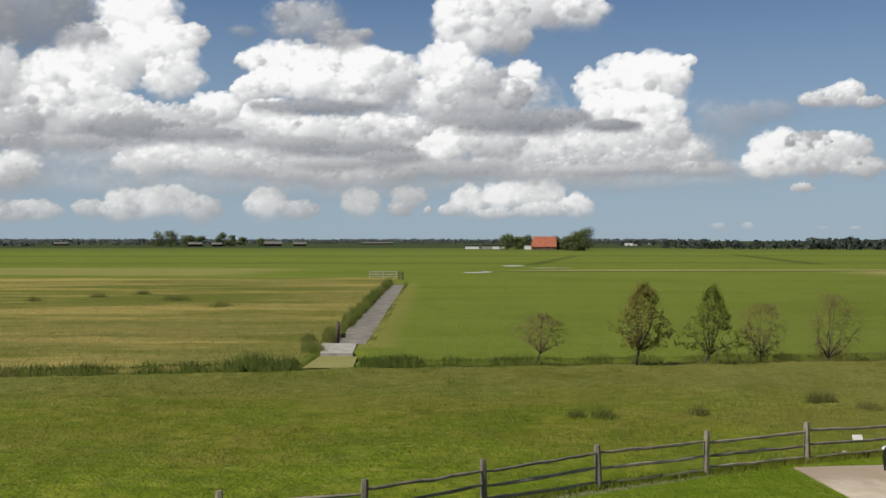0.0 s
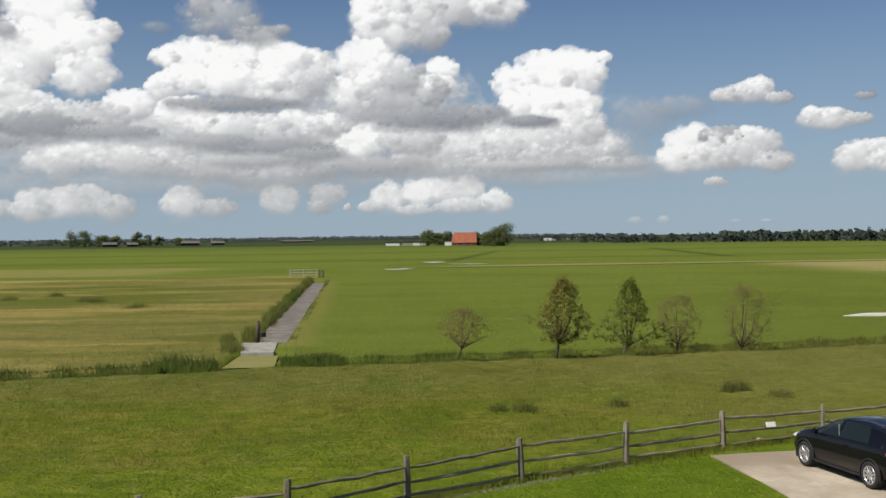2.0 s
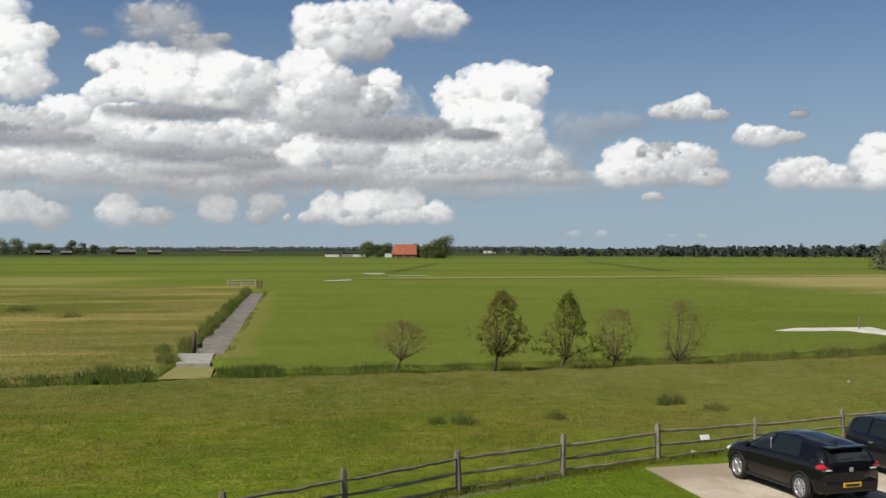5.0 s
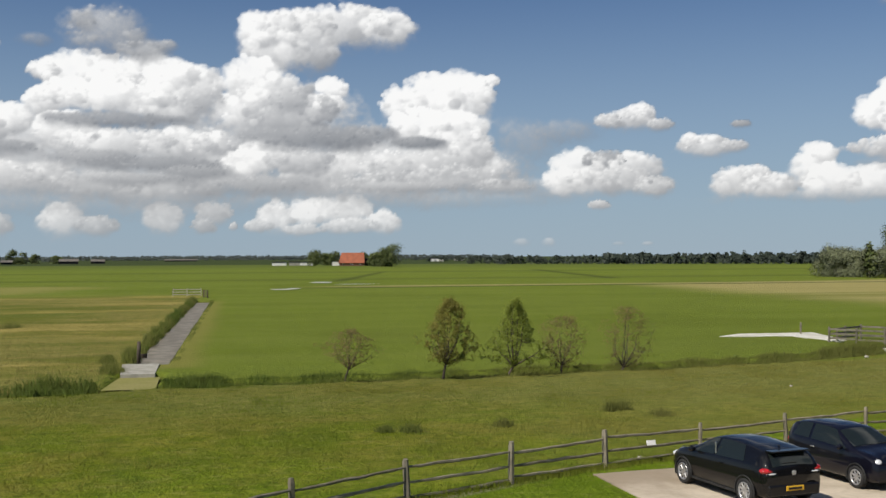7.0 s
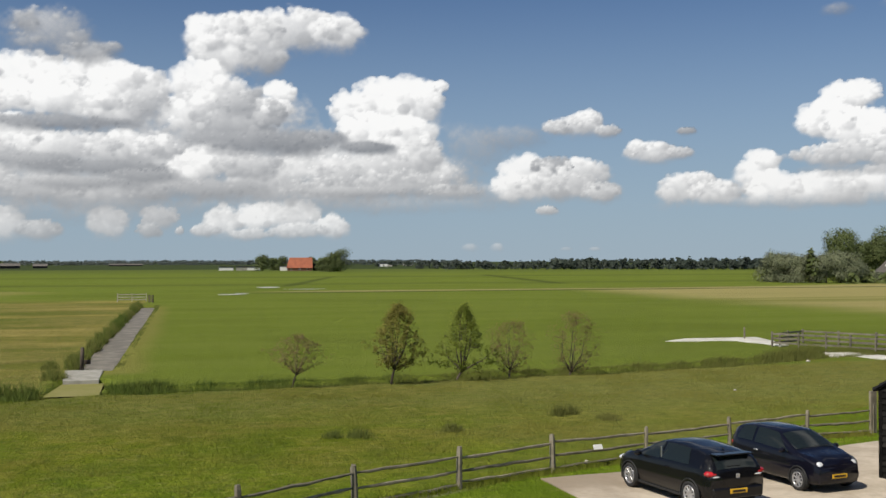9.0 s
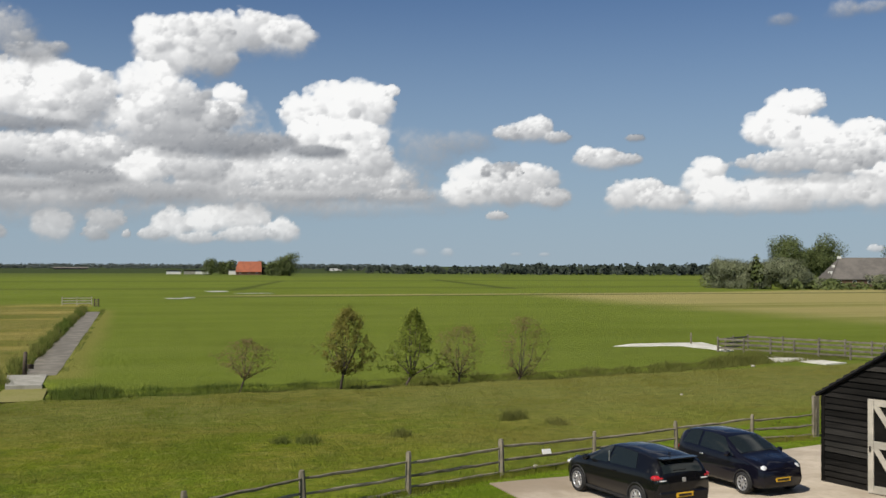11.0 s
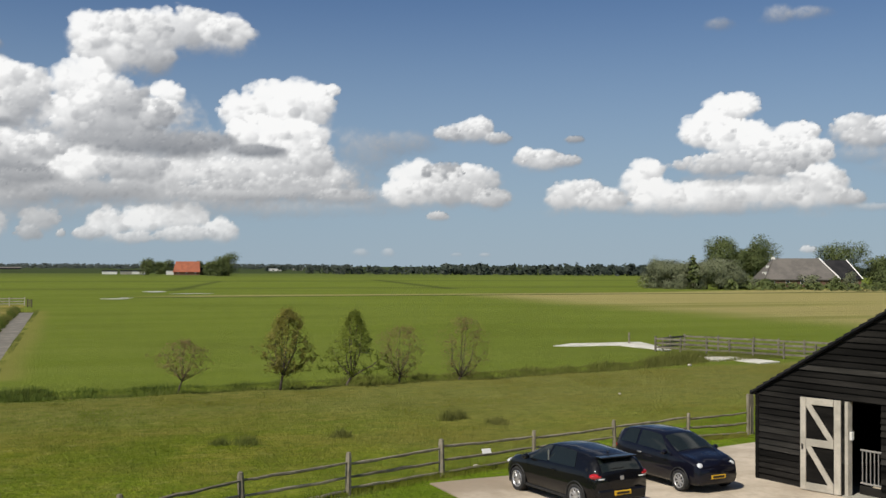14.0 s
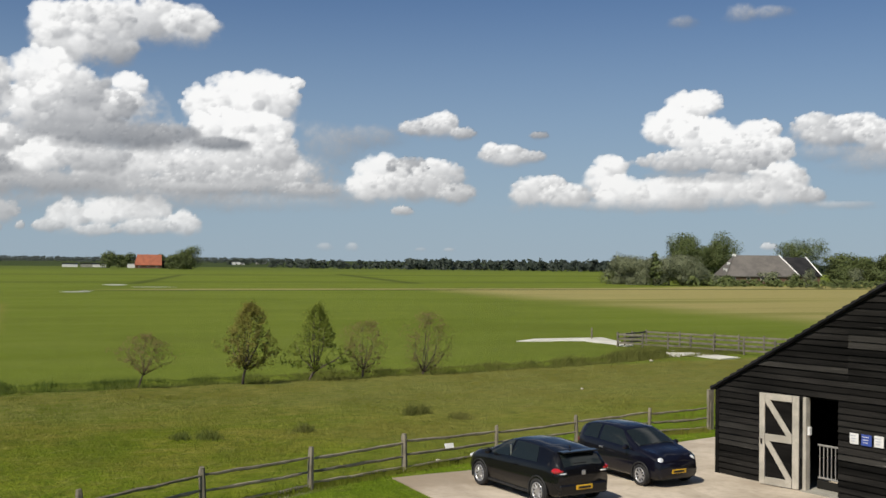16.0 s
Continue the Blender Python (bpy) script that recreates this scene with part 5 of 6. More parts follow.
    for wx in L["axles"]:
        for sgn in (1, -1):
            w = empty("wheel")
            w.parent = car
            w.location = (wx, sgn * (L["halfw"] - 0.075), rw)
            w.rotation_euler = (0, radians(17 * wx), 0 if sgn > 0 else math.pi)
            v2, f2 = lathe(prof_t)
            child("tyre", mesh_of("tyre", v2, f2, M_TYRE, True), w)
            # disc behind the spokes, black to stand in for the shade there
            v2, f2 = lathe([(rw * 0.69, 0.075), (rw * 0.62, 0.085), (rw * 0.58, 0.03), (0.02, 0.02)])
            child("rim", mesh_of("rim", v2, f2, M_TRIM, True), w, "wheel disc coloured black for shade")
            n = L["spokes"]
            bm = bmesh.new()
            for i in range(n):
                b2 = box_bm(rw * 0.33, 0.065, 0, rw * 0.60, 0.03, rw * 0.15, 0.006)
                bmesh.ops.rotate(b2, matrix=Matrix.Rotation(2 * math.pi * i / n, 3, "Y"), verts=b2.verts)
                tmp = bpy.data.meshes.new("tmp")
                b2.to_mesh(tmp)
                b2.free()
                bm.from_mesh(tmp)
                bpy.data.meshes.remove(tmp)
            part("spokes", bm, M_ALLOY, w, "silver alloy spokes")
            v2, f2 = lathe([(rw * 0.70, 0.06), (rw * 0.70, 0.092), (rw * 0.60, 0.088), (rw * 0.60, 0.05)])
            child("rim_ring", mesh_of("rim_ring", v2, f2, M_ALLOY, True), w, "silver rim ring")
            # wheel arch lip
            arc = [Vector((wx + math.cos(a) * (rw + 0.055), sgn * (L["halfw"] - 0.005), rw + math.sin(a) * (rw + 0.055))) for a in np.linspace(-0.35, math.pi + 0.35, 18)]
            v2, f2 = tube(arc, [0.022] * 18, 6)
            child("wheel_arch", mesh_of("wheel_arch", v2, f2, M_TRIM, True), car)
    for nm, bmargs, mat, lab in L["bits"]:
        part(nm, box_bm(*bmargs), mat, car, lab)
    for nm, c, size, mat, lab in L["lenses"]:
        for sgn in (1, -1):
            bm = bmesh.new()
            bmesh.ops.create_uvsphere(bm, u_segments=16, v_segments=10, radius=1.0)
            bmesh.ops.scale(bm, vec=size, verts=bm.verts)
            bmesh.ops.translate(bm, vec=(c[0], c[1] * sgn, c[2]), verts=bm.verts)
            part(nm, bm, mat, car, lab, True)
    return car


HATCH = dict(
    paint=M_PAINT, rear=-1.99, front=2.04, halfw=0.885, wheel=0.315, axles=(1.30, -1.29), spokes=10,
    width=[(-1.99, 0.74), (-1.92, 0.82), (-1.7, 0.875), (-1.0, 0.885), (1.2, 0.885), (1.7, 0.86), (1.95, 0.78), (2.10, 0.62)],
    belt=[(-1.99, 0.86), (-1.90, 0.98), (-1.5, 0.99), (-0.6, 0.955), (0.6, 0.92), (1.0, 0.90), (1.6, 0.80), (2.0, 0.66), (2.10, 0.56)],
    top=[(-1.99, 0.90), (-1.96, 1.00), (-1.82, 1.20), (-1.70, 1.315), (-1.2, 1.385), (-0.4, 1.43), (0.1, 1.415), (0.35, 1.365), (1.05, 1.0), (1.15, 0.98), (1.7, 0.90), (2.0, 0.76), (2.10, 0.64)],
    roofw=[(-2.08, 0.70), (-1.8, 0.64), (-1.3, 0.60), (-0.4, 0.60), (0.3, 0.60), (1.0, 0.74), (1.3, 0.78), (2.10, 0.55)],
    sill=[(-2.08, 0.34), (-1.8, 0.24), (-1.0, 0.19), (1.0, 0.19), (1.8, 0.20), (2.10, 0.26)],
    side_windows=(((-1.18, 6.15), (-0.06, 6.15), (-0.06, 8.1), (-0.98, 8.1)), ((0.02, 6.15), (0.98, 6.12), (0.36, 8.1), (0.02, 8.1))),
    windscreen=(1.0, 0.38, 8.4), rear_window=(-1.955, -1.73, 8.9),
    bits=[
        ("number_plate", (-2.03, 0, 0.47, 0.03, 0.50, 0.11, 0.006), M_PLATE, "yellow number plate"),
        ("plate_bar", (-2.049, 0, 0.47, 0.006, 0.38, 0.05), M_TRIM, "plain dark bar"),
        ("rear_bumper", (-1.96, 0, 0.42, 0.14, 1.50, 0.30, 0.05), M_PAINT, ""),
        ("roof_spoiler", (-1.76, 0, 1.305, 0.26, 1.10, 0.035, 0.012), M_PAINT, ""),
        ("wiper", (-1.935, 0.08, 1.055, 0.015, 0.40, 0.012), M_TRIM, ""),
        ("door_handle", (-0.35, 0.885, 0.83, 0.17, 0.03, 0.035, 0.01), M_PAINT, ""),
        ("door_handle", (-0.35, -0.885, 0.83, 0.17, 0.03, 0.035, 0.01), M_PAINT, ""),
        ("pillar_strip", (-0.02, 0.79, 1.13, 0.035, 0.025, 0.28, 0.004), M_ALLOY, "bright strip on the door pillar"),
        ("badge", (-2.0, 0, 0.82, 0.03, 0.11, 0.11, 0.02), M_ALLOY, "small chrome badge"),
        ("bonnet_line", (1.72, 0, 0.89, 0.02, 1.2, 0.01), M_TRIM, ""),
        ("sill_strip", (0.0, 0.86, 0.24, 1.9, 0.03, 0.07, 0.01), M_TRIM, ""),
        ("aerial", (-1.45, 0, 1.375, 0.09, 0.016, 0.03, 0.005), M_TRIM, ""),
    ],
    lenses=[("tail_light", (-1.86, 0.67, 0.885), (0.14, 0.20, 0.085), M_RED, "red tail light"), ("reversing_light", (-1.93, 0.62, 0.825), (0.09, 0.15, 0.026), M_LAMP, "clear reversing light below the red lens"), ("head_light", (1.92, 0.60, 0.68), (0.12, 0.19, 0.075), M_LAMP, "clear headlight"), ("door_mirror", (0.78, 0.96, 0.99), (0.08, 0.11, 0.075), M_PAINT, "")],
)
MINI = dict(
    paint=M_PAINT_BLUE, rear=-1.74, front=1.78, halfw=0.82, wheel=0.285, axles=(1.16, -1.16), spokes=8,
    width=[(-1.74, 0.68), (-1.62, 0.76), (-1.3, 0.81), (0, 0.82), (1.0, 0.82), (1.45, 0.80), (1.68, 0.74), (1.78, 0.60)],
    belt=[(-1.74, 0.80), (-1.6, 0.95), (-1.0, 0.96), (0.2, 0.92), (0.9, 0.90), (1.4, 0.84), (1.70, 0.72), (1.78, 0.60)],
    top=[(-1.74, 0.86), (-1.70, 1.05), (-1.55, 1.29), (-1.45, 1.365), (-1.0, 1.43), (-0.3, 1.44), (0.08, 1.41), (0.25, 1.37), (0.90, 1.01), (1.0, 0.97), (1.45, 0.90), (1.70, 0.79), (1.78, 0.66)],
    roofw=[(-1.74, 0.64), (-1.5, 0.60), (-1.0, 0.58), (0.2, 0.57), (0.9, 0.70), (1.1, 0.72), (1.78, 0.46)],
    sill=[(-1.74, 0.32), (-1.4, 0.22), (-0.9, 0.18), (1.0, 0.18), (1.5, 0.19), (1.78, 0.25)],
    side_windows=(((-1.40, 6.15), (-0.72, 6.15), (-0.72, 8.1), (-1.22, 8.1)), ((-0.63, 6.15), (0.78, 6.12), (0.18, 8.1), (-0.63, 8.1))),
    windscreen=(0.88, 0.26, 8.4), rear_window=(-1.69, -1.50, 8.8),
    bits=[
        ("number_plate", (1.77, 0, 0.42, 0.03, 0.50, 0.11, 0.006), M_PLATE, "yellow number plate"),
        ("plate_bar", (1.787, 0, 0.42, 0.006, 0.38, 0.05), M_TRIM, "plain dark bar"),
        ("front_bumper", (1.68, 0, 0.35, 0.16, 1.30, 0.26, 0.05), M_PAINT_BLUE, ""),
        ("grille", (1.73, 0, 0.60, 0.06, 0.62, 0.07, 0.01), M_TRIM, ""),
        ("badge", (1.74, 0, 0.655, 0.03, 0.11, 0.11, 0.02), M_ALLOY, "small chrome badge"),
        ("door_handle", (-0.50, -0.825, 0.80, 0.15, 0.03, 0.035, 0.01), M_ALLOY, ""),
        ("wiper", (0.84, 0.2, 1.045, 0.03, 0.5, 0.015), M_TRIM, ""),
        ("inner_mirror", (0.32, 0, 1.30, 0.02, 0.24, 0.06, 0.01), M_WHITE, "pale paper behind the windscreen"),
        ("front_lip", (1.66, 0, 0.23, 0.12, 1.1, 0.05, 0.01), M_TRIM, ""),
    ],
    lenses=[("head_light", (1.63, 0.54, 0.675), (0.11, 0.135, 0.12), M_LAMP, "round clear headlight"), ("indicator", (1.62, 0.36, 0.60), (0.05, 0.06, 0.05), M_LAMP, "small indicator lamp"), ("tail_light", (-1.64, 0.60, 0.82), (0.08, 0.12, 0.12), M_RED, "red tail light"), ("door_mirror", (0.66, 0.90, 0.97), (0.07, 0.10, 0.07), M_PAINT_BLUE, "")],
)


def car_pose(x, y, fx, fy):
    return pose(x, y, 0.03, 0, 0, math.degrees(math.atan2(fy, fx)))


build_car("hatchback_car", car_pose(12.24, 25.40, -0.182, 0.983), HATCH, "black hatchback car parked nose to the fence")
build_car("small_car", car_pose(15.79, 26.35, 0.168, -0.986), MINI, "small blue-black three-door car parked facing the yard")


# ---- concrete dam, gates and the far pens ----
def slab_thing(name, outline, z, thick, mat, label, category):
    return sheet(name, outline, z, mat, label, category, thick)


slab_thing("dam", [(-6.45, 56.4), (-4.75, 56.4), (-4.95, 61.8), (-6.95, 61.8)], 0.05, 0.75, M_CONCRETE, "pale concrete dam with a track across the ditch", "culvert")
M_DUCKWEED = plain("duckweed", (0.185, 0.178, 0.042), (0.215, 0.195, 0.062), 0.8, 0.9, 0.3, 8)
sheet("water_3", [(-6.75, 51.3), (-4.3, 51.3), (-4.5, 56.5), (-6.5, 56.5)], -0.13, M_DUCKWEED, "ditch water covered with yellow-green duckweed", "ditch water")

gp = empty("gate_post", pose(-6.2, 63.0, 0), label="dark weathered wooden gate post beside the dam", category="post")
vs, fs = tube([(0, 0, -0.2), (0.01, 0, 0.6), (0.03, 0, 1.2)], [0.12, 0.115, 0.10], 7)
child("post", mesh_of("post", vs, fs, M_BARK, True), gp)
part("gate_rail", box_bm(0.22, 0.3, 0.35, 0.45, 0.08, 0.25, 0.02), M_BARK, gp, "stub of a dark boarded gate")


def plank_fence(name, points, h, planks, mat, label, category="fence", group="", post=0.06):
    """Square posts about two metres apart with horizontal planks nailed to them."""
    o = Vector((*points[0], 0))
    thing = empty(name, pose(*o), label=label, category=category, group=group)
    k = 0
    for (x0, y0), (x1, y1) in zip(points, points[1:]):
        a, b = Vector((x0, y0, 0)) - o, Vector((x1, y1, 0)) - o
        n = max(1, round((b - a).length / 2.2))
        ang = math.atan2(b.y - a.y, b.x - a.x)
        for i in range(n + 1):
            p = a.lerp(b, i / n)
            part("post", box_bm(p.x, p.y, h / 2 + 0.02 * math.sin(k * 3.1), post * 2, post * 2, h + 0.1, 0.01, ang), mat, thing)
            k += 1
            if i < n:
                q = a.lerp(b, (i + 0.5) / n)
                for j in range(planks):
                    z = h * (j + 0.75) / (planks + 0.1)
                    part("plank", box_bm(q.x, q.y, z + 0.015 * math.sin(k * 1.9 + j), (b - a).length / n, 0.035, 0.13, 0.005, ang), mat, thing)
    return thing


PENS = "fences of the cattle pens"
plank_fence("plank_fence", [(38.9, 67.4), (41.1, 64.3), (42.7, 61.2), (44.9, 57.6)], 0.98, 3, M_GREYWOOD, "grey wooden plank fence along the cattle pen", group=PENS)
plank_fence("plank_fence", [(38.9, 67.4), (42.6, 69.6), (45.4, 65.0), (48.0, 60.0)], 0.95, 3, M_GREYWOOD, "grey wooden plank fence at the back of the pen", group=PENS)
plank_fence("field_gate", [(-11.3, 166.0), (-7.2, 166.5)], 1.2, 3, M_PALE, "pale wooden field gate at the end of the ditch", "gate")
plank_fence("gate_stub", [(-6.6, 161.0), (-6.0, 160.0)], 1.1, 4, M_BARK, "dark post and boards at the ditch end", "gate")
sheet("track", [(33.6, 73.2), (36.0, 75.2), (42.0, 75.2), (41.2, 71.0), (40.3, 67.6), (39.4, 67.0), (39.2, 69.5), (38.8, 72.3)], 0.05, M_TRACK, "pale concrete farm track in the pasture", "track", 0.3)
sheet("track_2", [(39.0, 62.4), (40.8, 62.9), (41.4, 60.0), (41.9, 57.2), (40.1, 56.7), (39.6, 59.5)], 0.05, M_TRACK, "pale concrete farm track behind the pen fence", "track", 0.3)
for pts, h in (((39.6, 67.6), 0.9), ((40.4, 74.0), 0.9)):
    p = empty("marker_post", pose(*pts, 0), label="thin wooden marker post beside the track", category="post", group="marker posts")
    part("post", box_bm(0, 0, h / 2, 0.1, 0.1, h, 0.01), M_WOOD, p)
# open water far out in the pasture; its pale base colour stands for reflected sky
M_POOL = plain("sky_pale_shallow_water", (0.40, 0.40, 0.38), (0.52, 0.51, 0.48), 0.4, 0.3, 0.1, 2, spec=0.6)
for i, (az, d, w, dep) in enumerate(((3.75, 245, 5, 9), (1.75, 195, 5, 4), (2.3, 200, 2.5, 3), (5.6, 228, 9, 3))):
    x, y = polar(az, d)
    ring = [(x + w / 2 * math.cos(a) * (1 + 0.2 * math.sin(3 * a + i)), y + dep / 2 * math.sin(a)) for a in np.linspace(0, 2 * math.pi, 17)[:-1]]
    sheet("water_%d" % (4 + i), ring, 0.06, M_POOL, "shallow pool of water in the pasture", "pool")

plate = empty("fence_sign", pose(11.35, 29.45, 0.55, -25, 0, 10), label="small white plate on the fence rail", category="sign")
part("plate", box_bm(0, -0.08, 0, 0.30, 0.015, 0.15, 0.004), M_WHITE, plate)


# ---- loose stones in the meadow ----
M_STONE = plain("pale_stone", (0.46, 0.42, 0.35), (0.33, 0.30, 0.25), 6, 0.85, 0.4, 25)


def stone(x, y, r, seed, label):
    rnd = random.Random(seed)
    bm = bmesh.new()
    bmesh.ops.create_icosphere(bm, subdivisions=2, radius=r)
    for v in bm.verts:
        v.co *= rnd.uniform(0.85, 1.12)
        v.co.z *= 0.6
    me = bpy.data.meshes.new("stone")
    bm.to_mesh(me)
    bm.free()
    me.materials.append(M_STONE)
    me.shade_smooth()
    ob = new("stone", me)
    ob.location = (x, y, float(ground_height(np.array(x), np.array(y))) + r * 0.35)
    return tagged(ob, label, "stone", group="loose stones")


stone(24.16, 45.15, 0.075, 1, "white stone lying in the meadow grass")
stone(35.7, 58.3, 0.17, 2, "pale boulder at the edge of the ditch")
stone(35.0, 56.6, 0.13, 3, "pale boulder at the edge of the ditch")
stone(11.3, 30.1, 0.085, 4, "buff stone beside the rail fence")


# ---- grass ----
def grass_material(name, green, straw, bias):
    m, b, nt = material(name, 0.7, 0.0, 0.15)
    put, mth, vec, step, nz, mix, split, join = tree_tools(nt)
    geo = nt.nodes.new("ShaderNodeNewGeometry")
    pos = geo.outputs["Position"]
    wob = nz(pos, 0.09, 4, 0.6)
    mott = nz(pos, 0.6, 5, 0.65)
    f = mth("ADD", mth("MULTIPLY", step(mott, 0.38, 0.62), 0.6), mth("MULTIPLY", step(wob, 0.75, 0.35), 0.5))
    wide = step(nz(vec("MULTIPLY", pos, (0.4, 1.0, 1.0)), 0.035, 4, 0.6), 0.46, 0.55)      # broad greener swathes
    f = mth("ADD", f, mth("MULTIPLY_ADD", geo.outputs["Random Per Island"], 0.5, bias), None, True)
    f = mth("MULTIPLY", f, mth("MULTIPLY_ADD", wide, -0.65, 1.0))
    x, y, z = split(pos)
    near = step(mth("MULTIPLY_ADD", mth("SUBTRACT", wob, 0.5), 14.0, mth("MULTIPLY_ADD", x, -0.22, y)), 33.5, 27.5)
    f = mth("MULTIPLY", f, mth("MULTIPLY_ADD", near, -0.6, 1.0))
    pale = mth("MULTIPLY", step(mth("MULTIPLY_ADD", mth("SUBTRACT", wob, 0.5), 12.0, x), 2.0, 20.0), 0.4)
    brown = mth("MULTIPLY", step(nz(vec("MULTIPLY", pos, (0.35, 1.0, 1.0)), 0.16, 4, 0.6), 0.47, 0.60), 0.35)
    col = mix(mth("ADD", mth("ADD", f, pale), brown, None, True), green, straw)
    put(col, b.inputs["Base Color"])
    tr = nt.nodes.new("ShaderNodeBsdfTranslucent")
    put(col, tr.inputs["Color"])
    mx = nt.nodes.new("ShaderNodeMixShader")
    mx.inputs[0].default_value = 0.4
    nt.links.new(b.outputs[0], mx.inputs[1])
    nt.links.new(tr.outputs[0], mx.inputs[2])
    nt.links.new(mx.outputs[0], nt.nodes["Material Output"].inputs[0])
    return m


M_MEADOW = grass_material("meadow_grass", (0.102, 0.142, 0.008), (0.190, 0.180, 0.034), -0.32)
M_HAYGRASS = grass_material("dry_grass", (0.098, 0.114, 0.020), (0.215, 0.182, 0.062), -0.10)
M_REED = grass_material("ditch_reed", (0.066, 0.106, 0.014), (0.138, 0.150, 0.036), -0.2)
M_LAWN = grass_material("lawn_grass", (0.090, 0.146, 0.009), (0.120, 0.165, 0.016), -0.3)
M_RUSH = grass_material("rush", (0.080, 0.108, 0.018), (0.140, 0.140, 0.038), -0.2)


def blades(name, x, y, h, width, mat, rng, label, category="grass", lean=0.45):
    """Single bent blades as two-triangle slivers at the places given."""
    n = len(x)
    z = ground_height(x, y)
    a = rng.uniform(-1.2, 1.2, n)
    t = rng.uniform(0, 2 * math.pi, n)
    off = h * lean * rng.uniform(0.2, 1.0, n)
    root = np.stack([x, y, z - 0.02], 1)
    side = np.stack([np.cos(a), np.sin(a), a * 0], 1) * (width * rng.uniform(0.6, 1.3, n))[:, None] * 0.5
    way = np.stack([np.cos(t), np.sin(t), t * 0], 1)
    tip = root + way * off[:, None] + np.array([0, 0, 1]) * h[:, None]
    face = np.cross(2 * side, tip - root + side)
    turned = (face @ np.array([0.0, -1.0, 0.35]) < 0)[:, None]      # one winding for all: open to the south and the sky
    v = np.stack([np.where(turned, root + side, root - side), np.where(turned, root - side, root + side), tip], 1).reshape(-1, 3)
    me = fast_mesh(name, v, np.arange(3 * n).reshape(n, 3), mat)
    up = np.stack([rng.normal(scale=0.25, size=n), rng.normal(scale=0.25, size=n), np.ones(n)], 1)
    soften(me, np.repeat(up, 3, 0))
    return tagged(new(name, me), label, category, kind="stuff")


def scatter(rng, n, az0, az1, d0, d1):
    """Places spread evenly over a stretch of ground, by bearing and distance."""
    az = np.radians(rng.uniform(az0, az1, n))
    d = np.sqrt(rng.uniform(d0 ** 2, d1 ** 2, n))
    return d * np.sin(az), d * np.cos(az)


rng = np.random.default_rng(3)
x, y = scatter(rng, 640000, -26, 45, 20, 68)
tuft = 1.6 * (0.5 * patchy(x, y, 0.9, 1) + 0.3 * patchy(x, y, 0.33, 2) + 0.4 * patchy(x, y, 2.6, 3) - 0.55)
ok = (y > fence_line(x) + 0.15) & (y < field_line(x) - 0.7) & (rng.uniform(0, 1, len(x)) < 0.30 + 0.46 * tuft)
x, y, tuft = x[ok], y[ok], tuft[ok]
x, y = x + rng.normal(scale=0.05, size=len(x)), y + rng.normal(scale=0.05, size=len(x))
blades("meadow_grass", x, y, (0.060 + 0.065 * np.clip(tuft, -0.6, 1.2)) * rng.uniform(0.5, 1.6, len(x)), 0.026, M_MEADOW, rng, "rough mottled green and straw-coloured meadow grass", lean=1.0)

x, y = scatter(rng, 42000, -26, -2.0, 46, 165)
swath = np.hypot((x + 40) / 25, (y - 121) / 21) + 0.5 * (patchy(x, y, 9, 5) - 0.5) < 1.0
ok = (~swath | (rng.uniform(0, 1, len(x)) < 0.2)) & (x < canal_x(y) - 1.0) & (rng.uniform(0, 1, len(x)) < np.interp(y, [60, 165], [1.0, 0.25])) & (y > field_line(x) + 0.9)
x, y = x[ok], y[ok]
blades("dry_grass", x, y, rng.uniform(0.04, 0.16, len(x)), 0.06, M_HAYGRASS, rng, "tall dry hay-coloured grass beyond the ditch", "grass", 1.3)

x, y = scatter(rng, 60000, -6, 24, 18, 33)
ok = (y < fence_line(x) - 0.05) & (x < 9.25)
blades("lawn_grass", x[ok], y[ok], rng.uniform(0.03, 0.07, ok.sum()), 0.03, M_LAWN, rng, "short bright green lawn grass")
# uncut fringe under the fence, and beside the yard
x = rng.uniform(-3, 22.5, 9000)
y = fence_line(x) + rng.normal(scale=0.16, size=len(x))
blades("fence_grass", x, y, rng.uniform(0.08, 0.26, len(x)), 0.025, M_MEADOW, rng, "uncut grass growing under the fence")

# ditch sides: low sedge everywhere, taller reeds in places
x = rng.uniform(-26, 44, 60000)
s = rng.choice([-1, 1, 1], len(x))
y = field_line(x) + s * rng.uniform(0.35, 1.5, len(x))
gap = (x > -7.0) & (x < -4.2)
tall = (0.58 + 0.3 * np.sin(x * 1.9 + 1.4 * np.sin(x * 0.7))) * np.interp(x, [-26, -17, -14, -11, -10.4, -7.2, -4, -1.5, 2, 20, 30, 36, 44], [0.45, 0.55, 0.35, 0.45, 0.95, 0.85, 0.75, 0.45, 0.36, 0.36, 0.45, 0.6, 0.45])
ok = ~gap
blades("ditch_reed", x[ok], y[ok], (tall * rng.uniform(0.45, 1.15, len(x)))[ok], 0.035, M_REED, rng, "dark green reed and sedge along the ditch", "reed", 0.6)
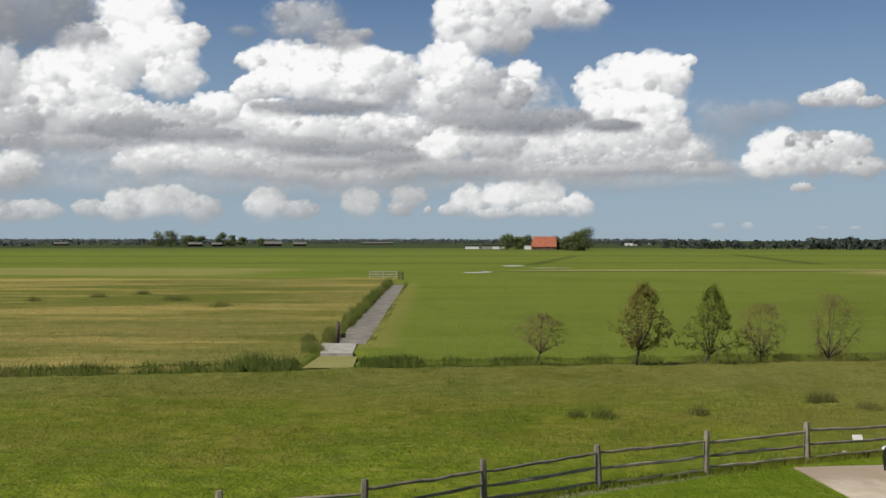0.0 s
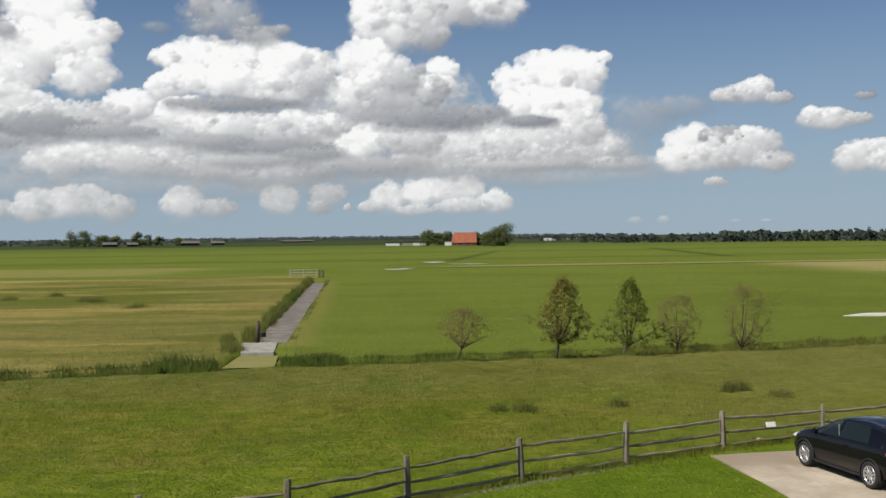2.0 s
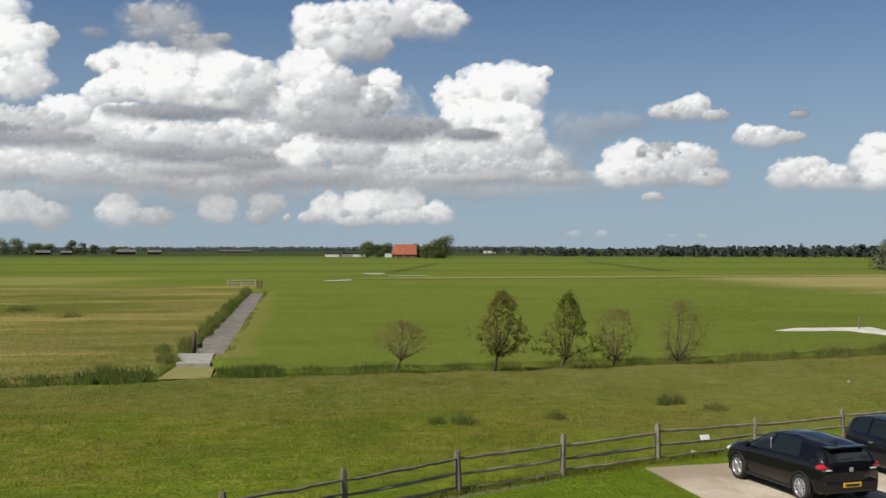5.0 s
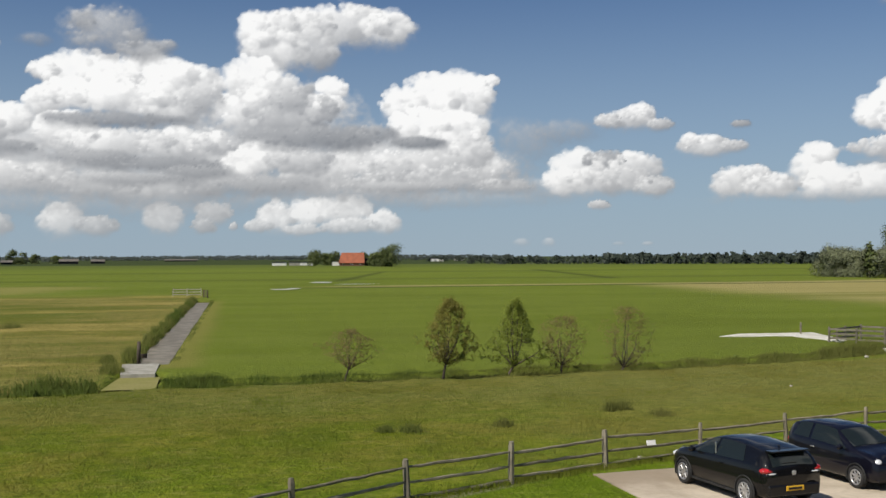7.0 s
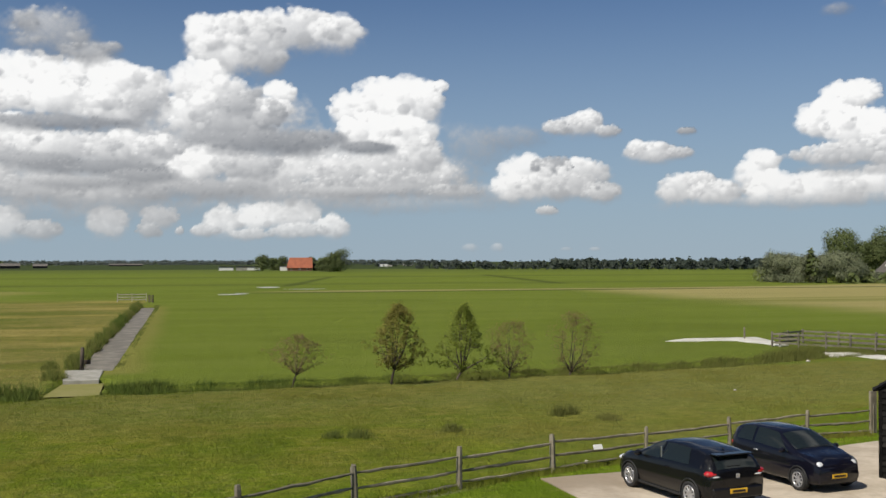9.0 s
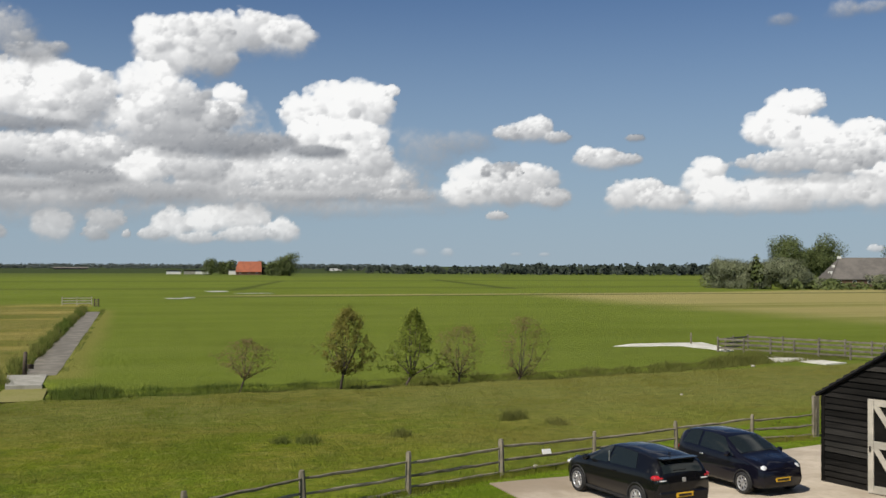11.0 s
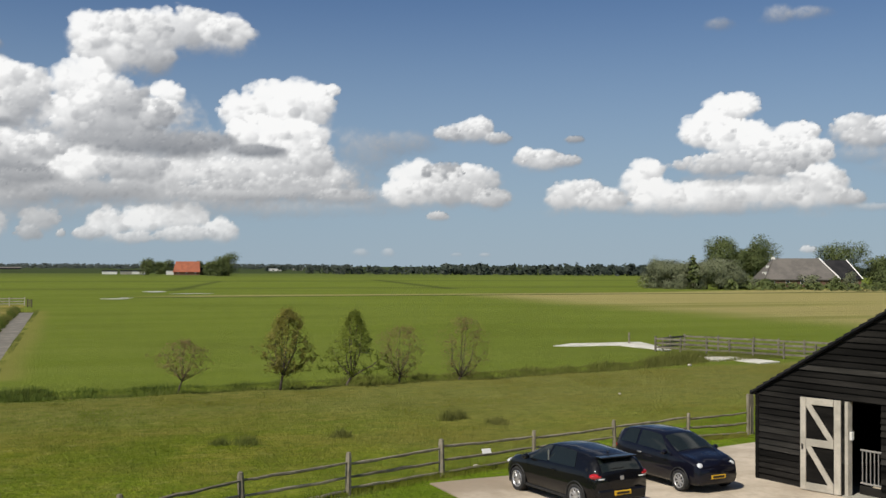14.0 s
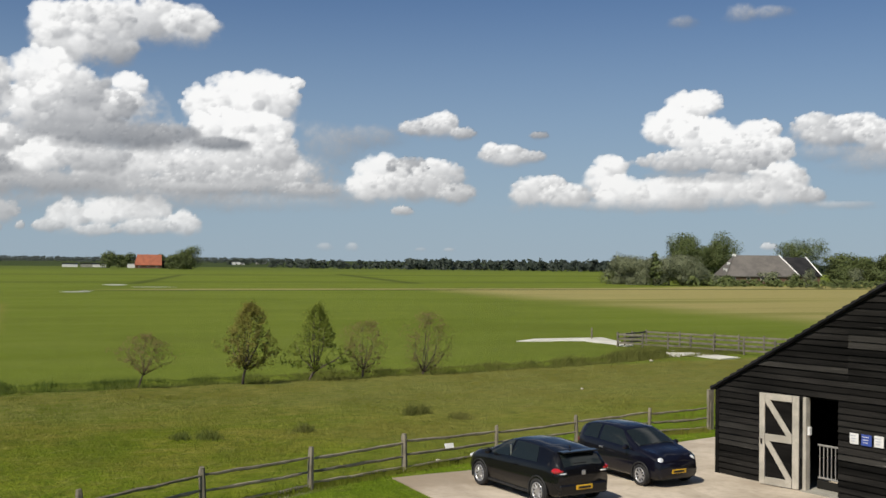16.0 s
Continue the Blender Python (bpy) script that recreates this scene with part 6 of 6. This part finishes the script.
for x0, x1, hh, n in ((-10.6, -6.9, 0.75, 9000), (-4.1, -1.0, 0.55, 6500), (-18.0, -16.4, 0.5, 2200), (-20.6, -19.2, 0.5, 1800), (-14.6, -13.2, 0.4, 1500), (33.0, 40.0, 0.6, 6000)):
    x = rng.uniform(x0, x1, n)
    y = field_line(x) + rng.normal(scale=0.55, size=n) + 0.2
    lump = np.sqrt(np.clip(1 - (np.abs(2 * (x - x0) / (x1 - x0) - 1)) ** 3, 0.1, 1)) * (0.65 + 0.6 * patchy(x, y, 0.8, 43))
    blades("reed_bed", x, y, hh * lump * rng.uniform(0.5, 1.1, n), 0.055, M_REED, rng, "dense dark green reed bed in the ditch", "reed", 0.8)
y = rng.uniform(62.5, 150, 16000)
s = rng.choice([-1, -1, -1, 1], len(y))
x = canal_x(y) + s * rng.uniform(0.8, 1.6, len(y))
blades("canal_reed", x, y, np.where(s < 0, 0.62, 0.14) * np.clip(1.9 * patchy(x, y, 2.6, 41) + 0.4 * np.sin(y * 0.9) - 0.35, 0.15, 1.3) * rng.uniform(0.4, 1.2, len(y)), 0.05, M_REED, rng, "green reed along the straight ditch", "reed", 0.6)


def tuft_thing(x, y, r, h, n, seed, mat, name, label, group):
    rg = np.random.default_rng(seed)
    px, py = rg.normal(scale=r * 0.45, size=n), rg.normal(scale=r * 0.45, size=n)
    hh = h * rg.uniform(0.5, 1.1, n) * np.exp(-(px ** 2 + py ** 2) / (r * r) * 0.6)
    ob = blades(name, px + x, py + y, hh * 0.8, 0.026, mat, rg, label, "tuft", 0.75)
    for v in ob.data.vertices:
        v.co.x -= x
        v.co.y -= y
    ob.location = (x, y, 0)
    return tagged(ob, group=group)


for i, (x, y, r, h) in enumerate(((5.4, 36.2, 0.55, 0.55), (4.55, 36.4, 0.45, 0.4), (8.8, 36.8, 0.42, 0.55), (13.6, 39.4, 0.35, 0.7), (14.2, 39.6, 0.3, 0.65), (15.2, 38.2, 0.6, 0.45), (-8.0, 63.5, 0.5, 0.9), (-6.9, 57.5, 0.8, 1.1), (-7.3, 58.5, 0.6, 0.9), (-5.7, 62.9, 0.45, 0.7), (-26, 106, 1.3, 1.0), (-27.5, 108, 1.0, 0.8), (-36, 112, 1.2, 0.9), (-20, 96, 1.4, 0.9), (-40, 105, 1.0, 0.9), (-33, 118, 1.2, 0.9), (36.2, 60.8, 0.9, 1.2), (37.4, 61.2, 0.9, 1.3), (38.6, 61.8, 0.8, 1.1))):
    tuft_thing(x, y, r, h, 260 if y < 60 else 300, 70 + i, M_RUSH if y < 45 or y > 90 else M_REED, "rush_tuft", "dark tuft of rushes in the grass", "tufts in the meadow")
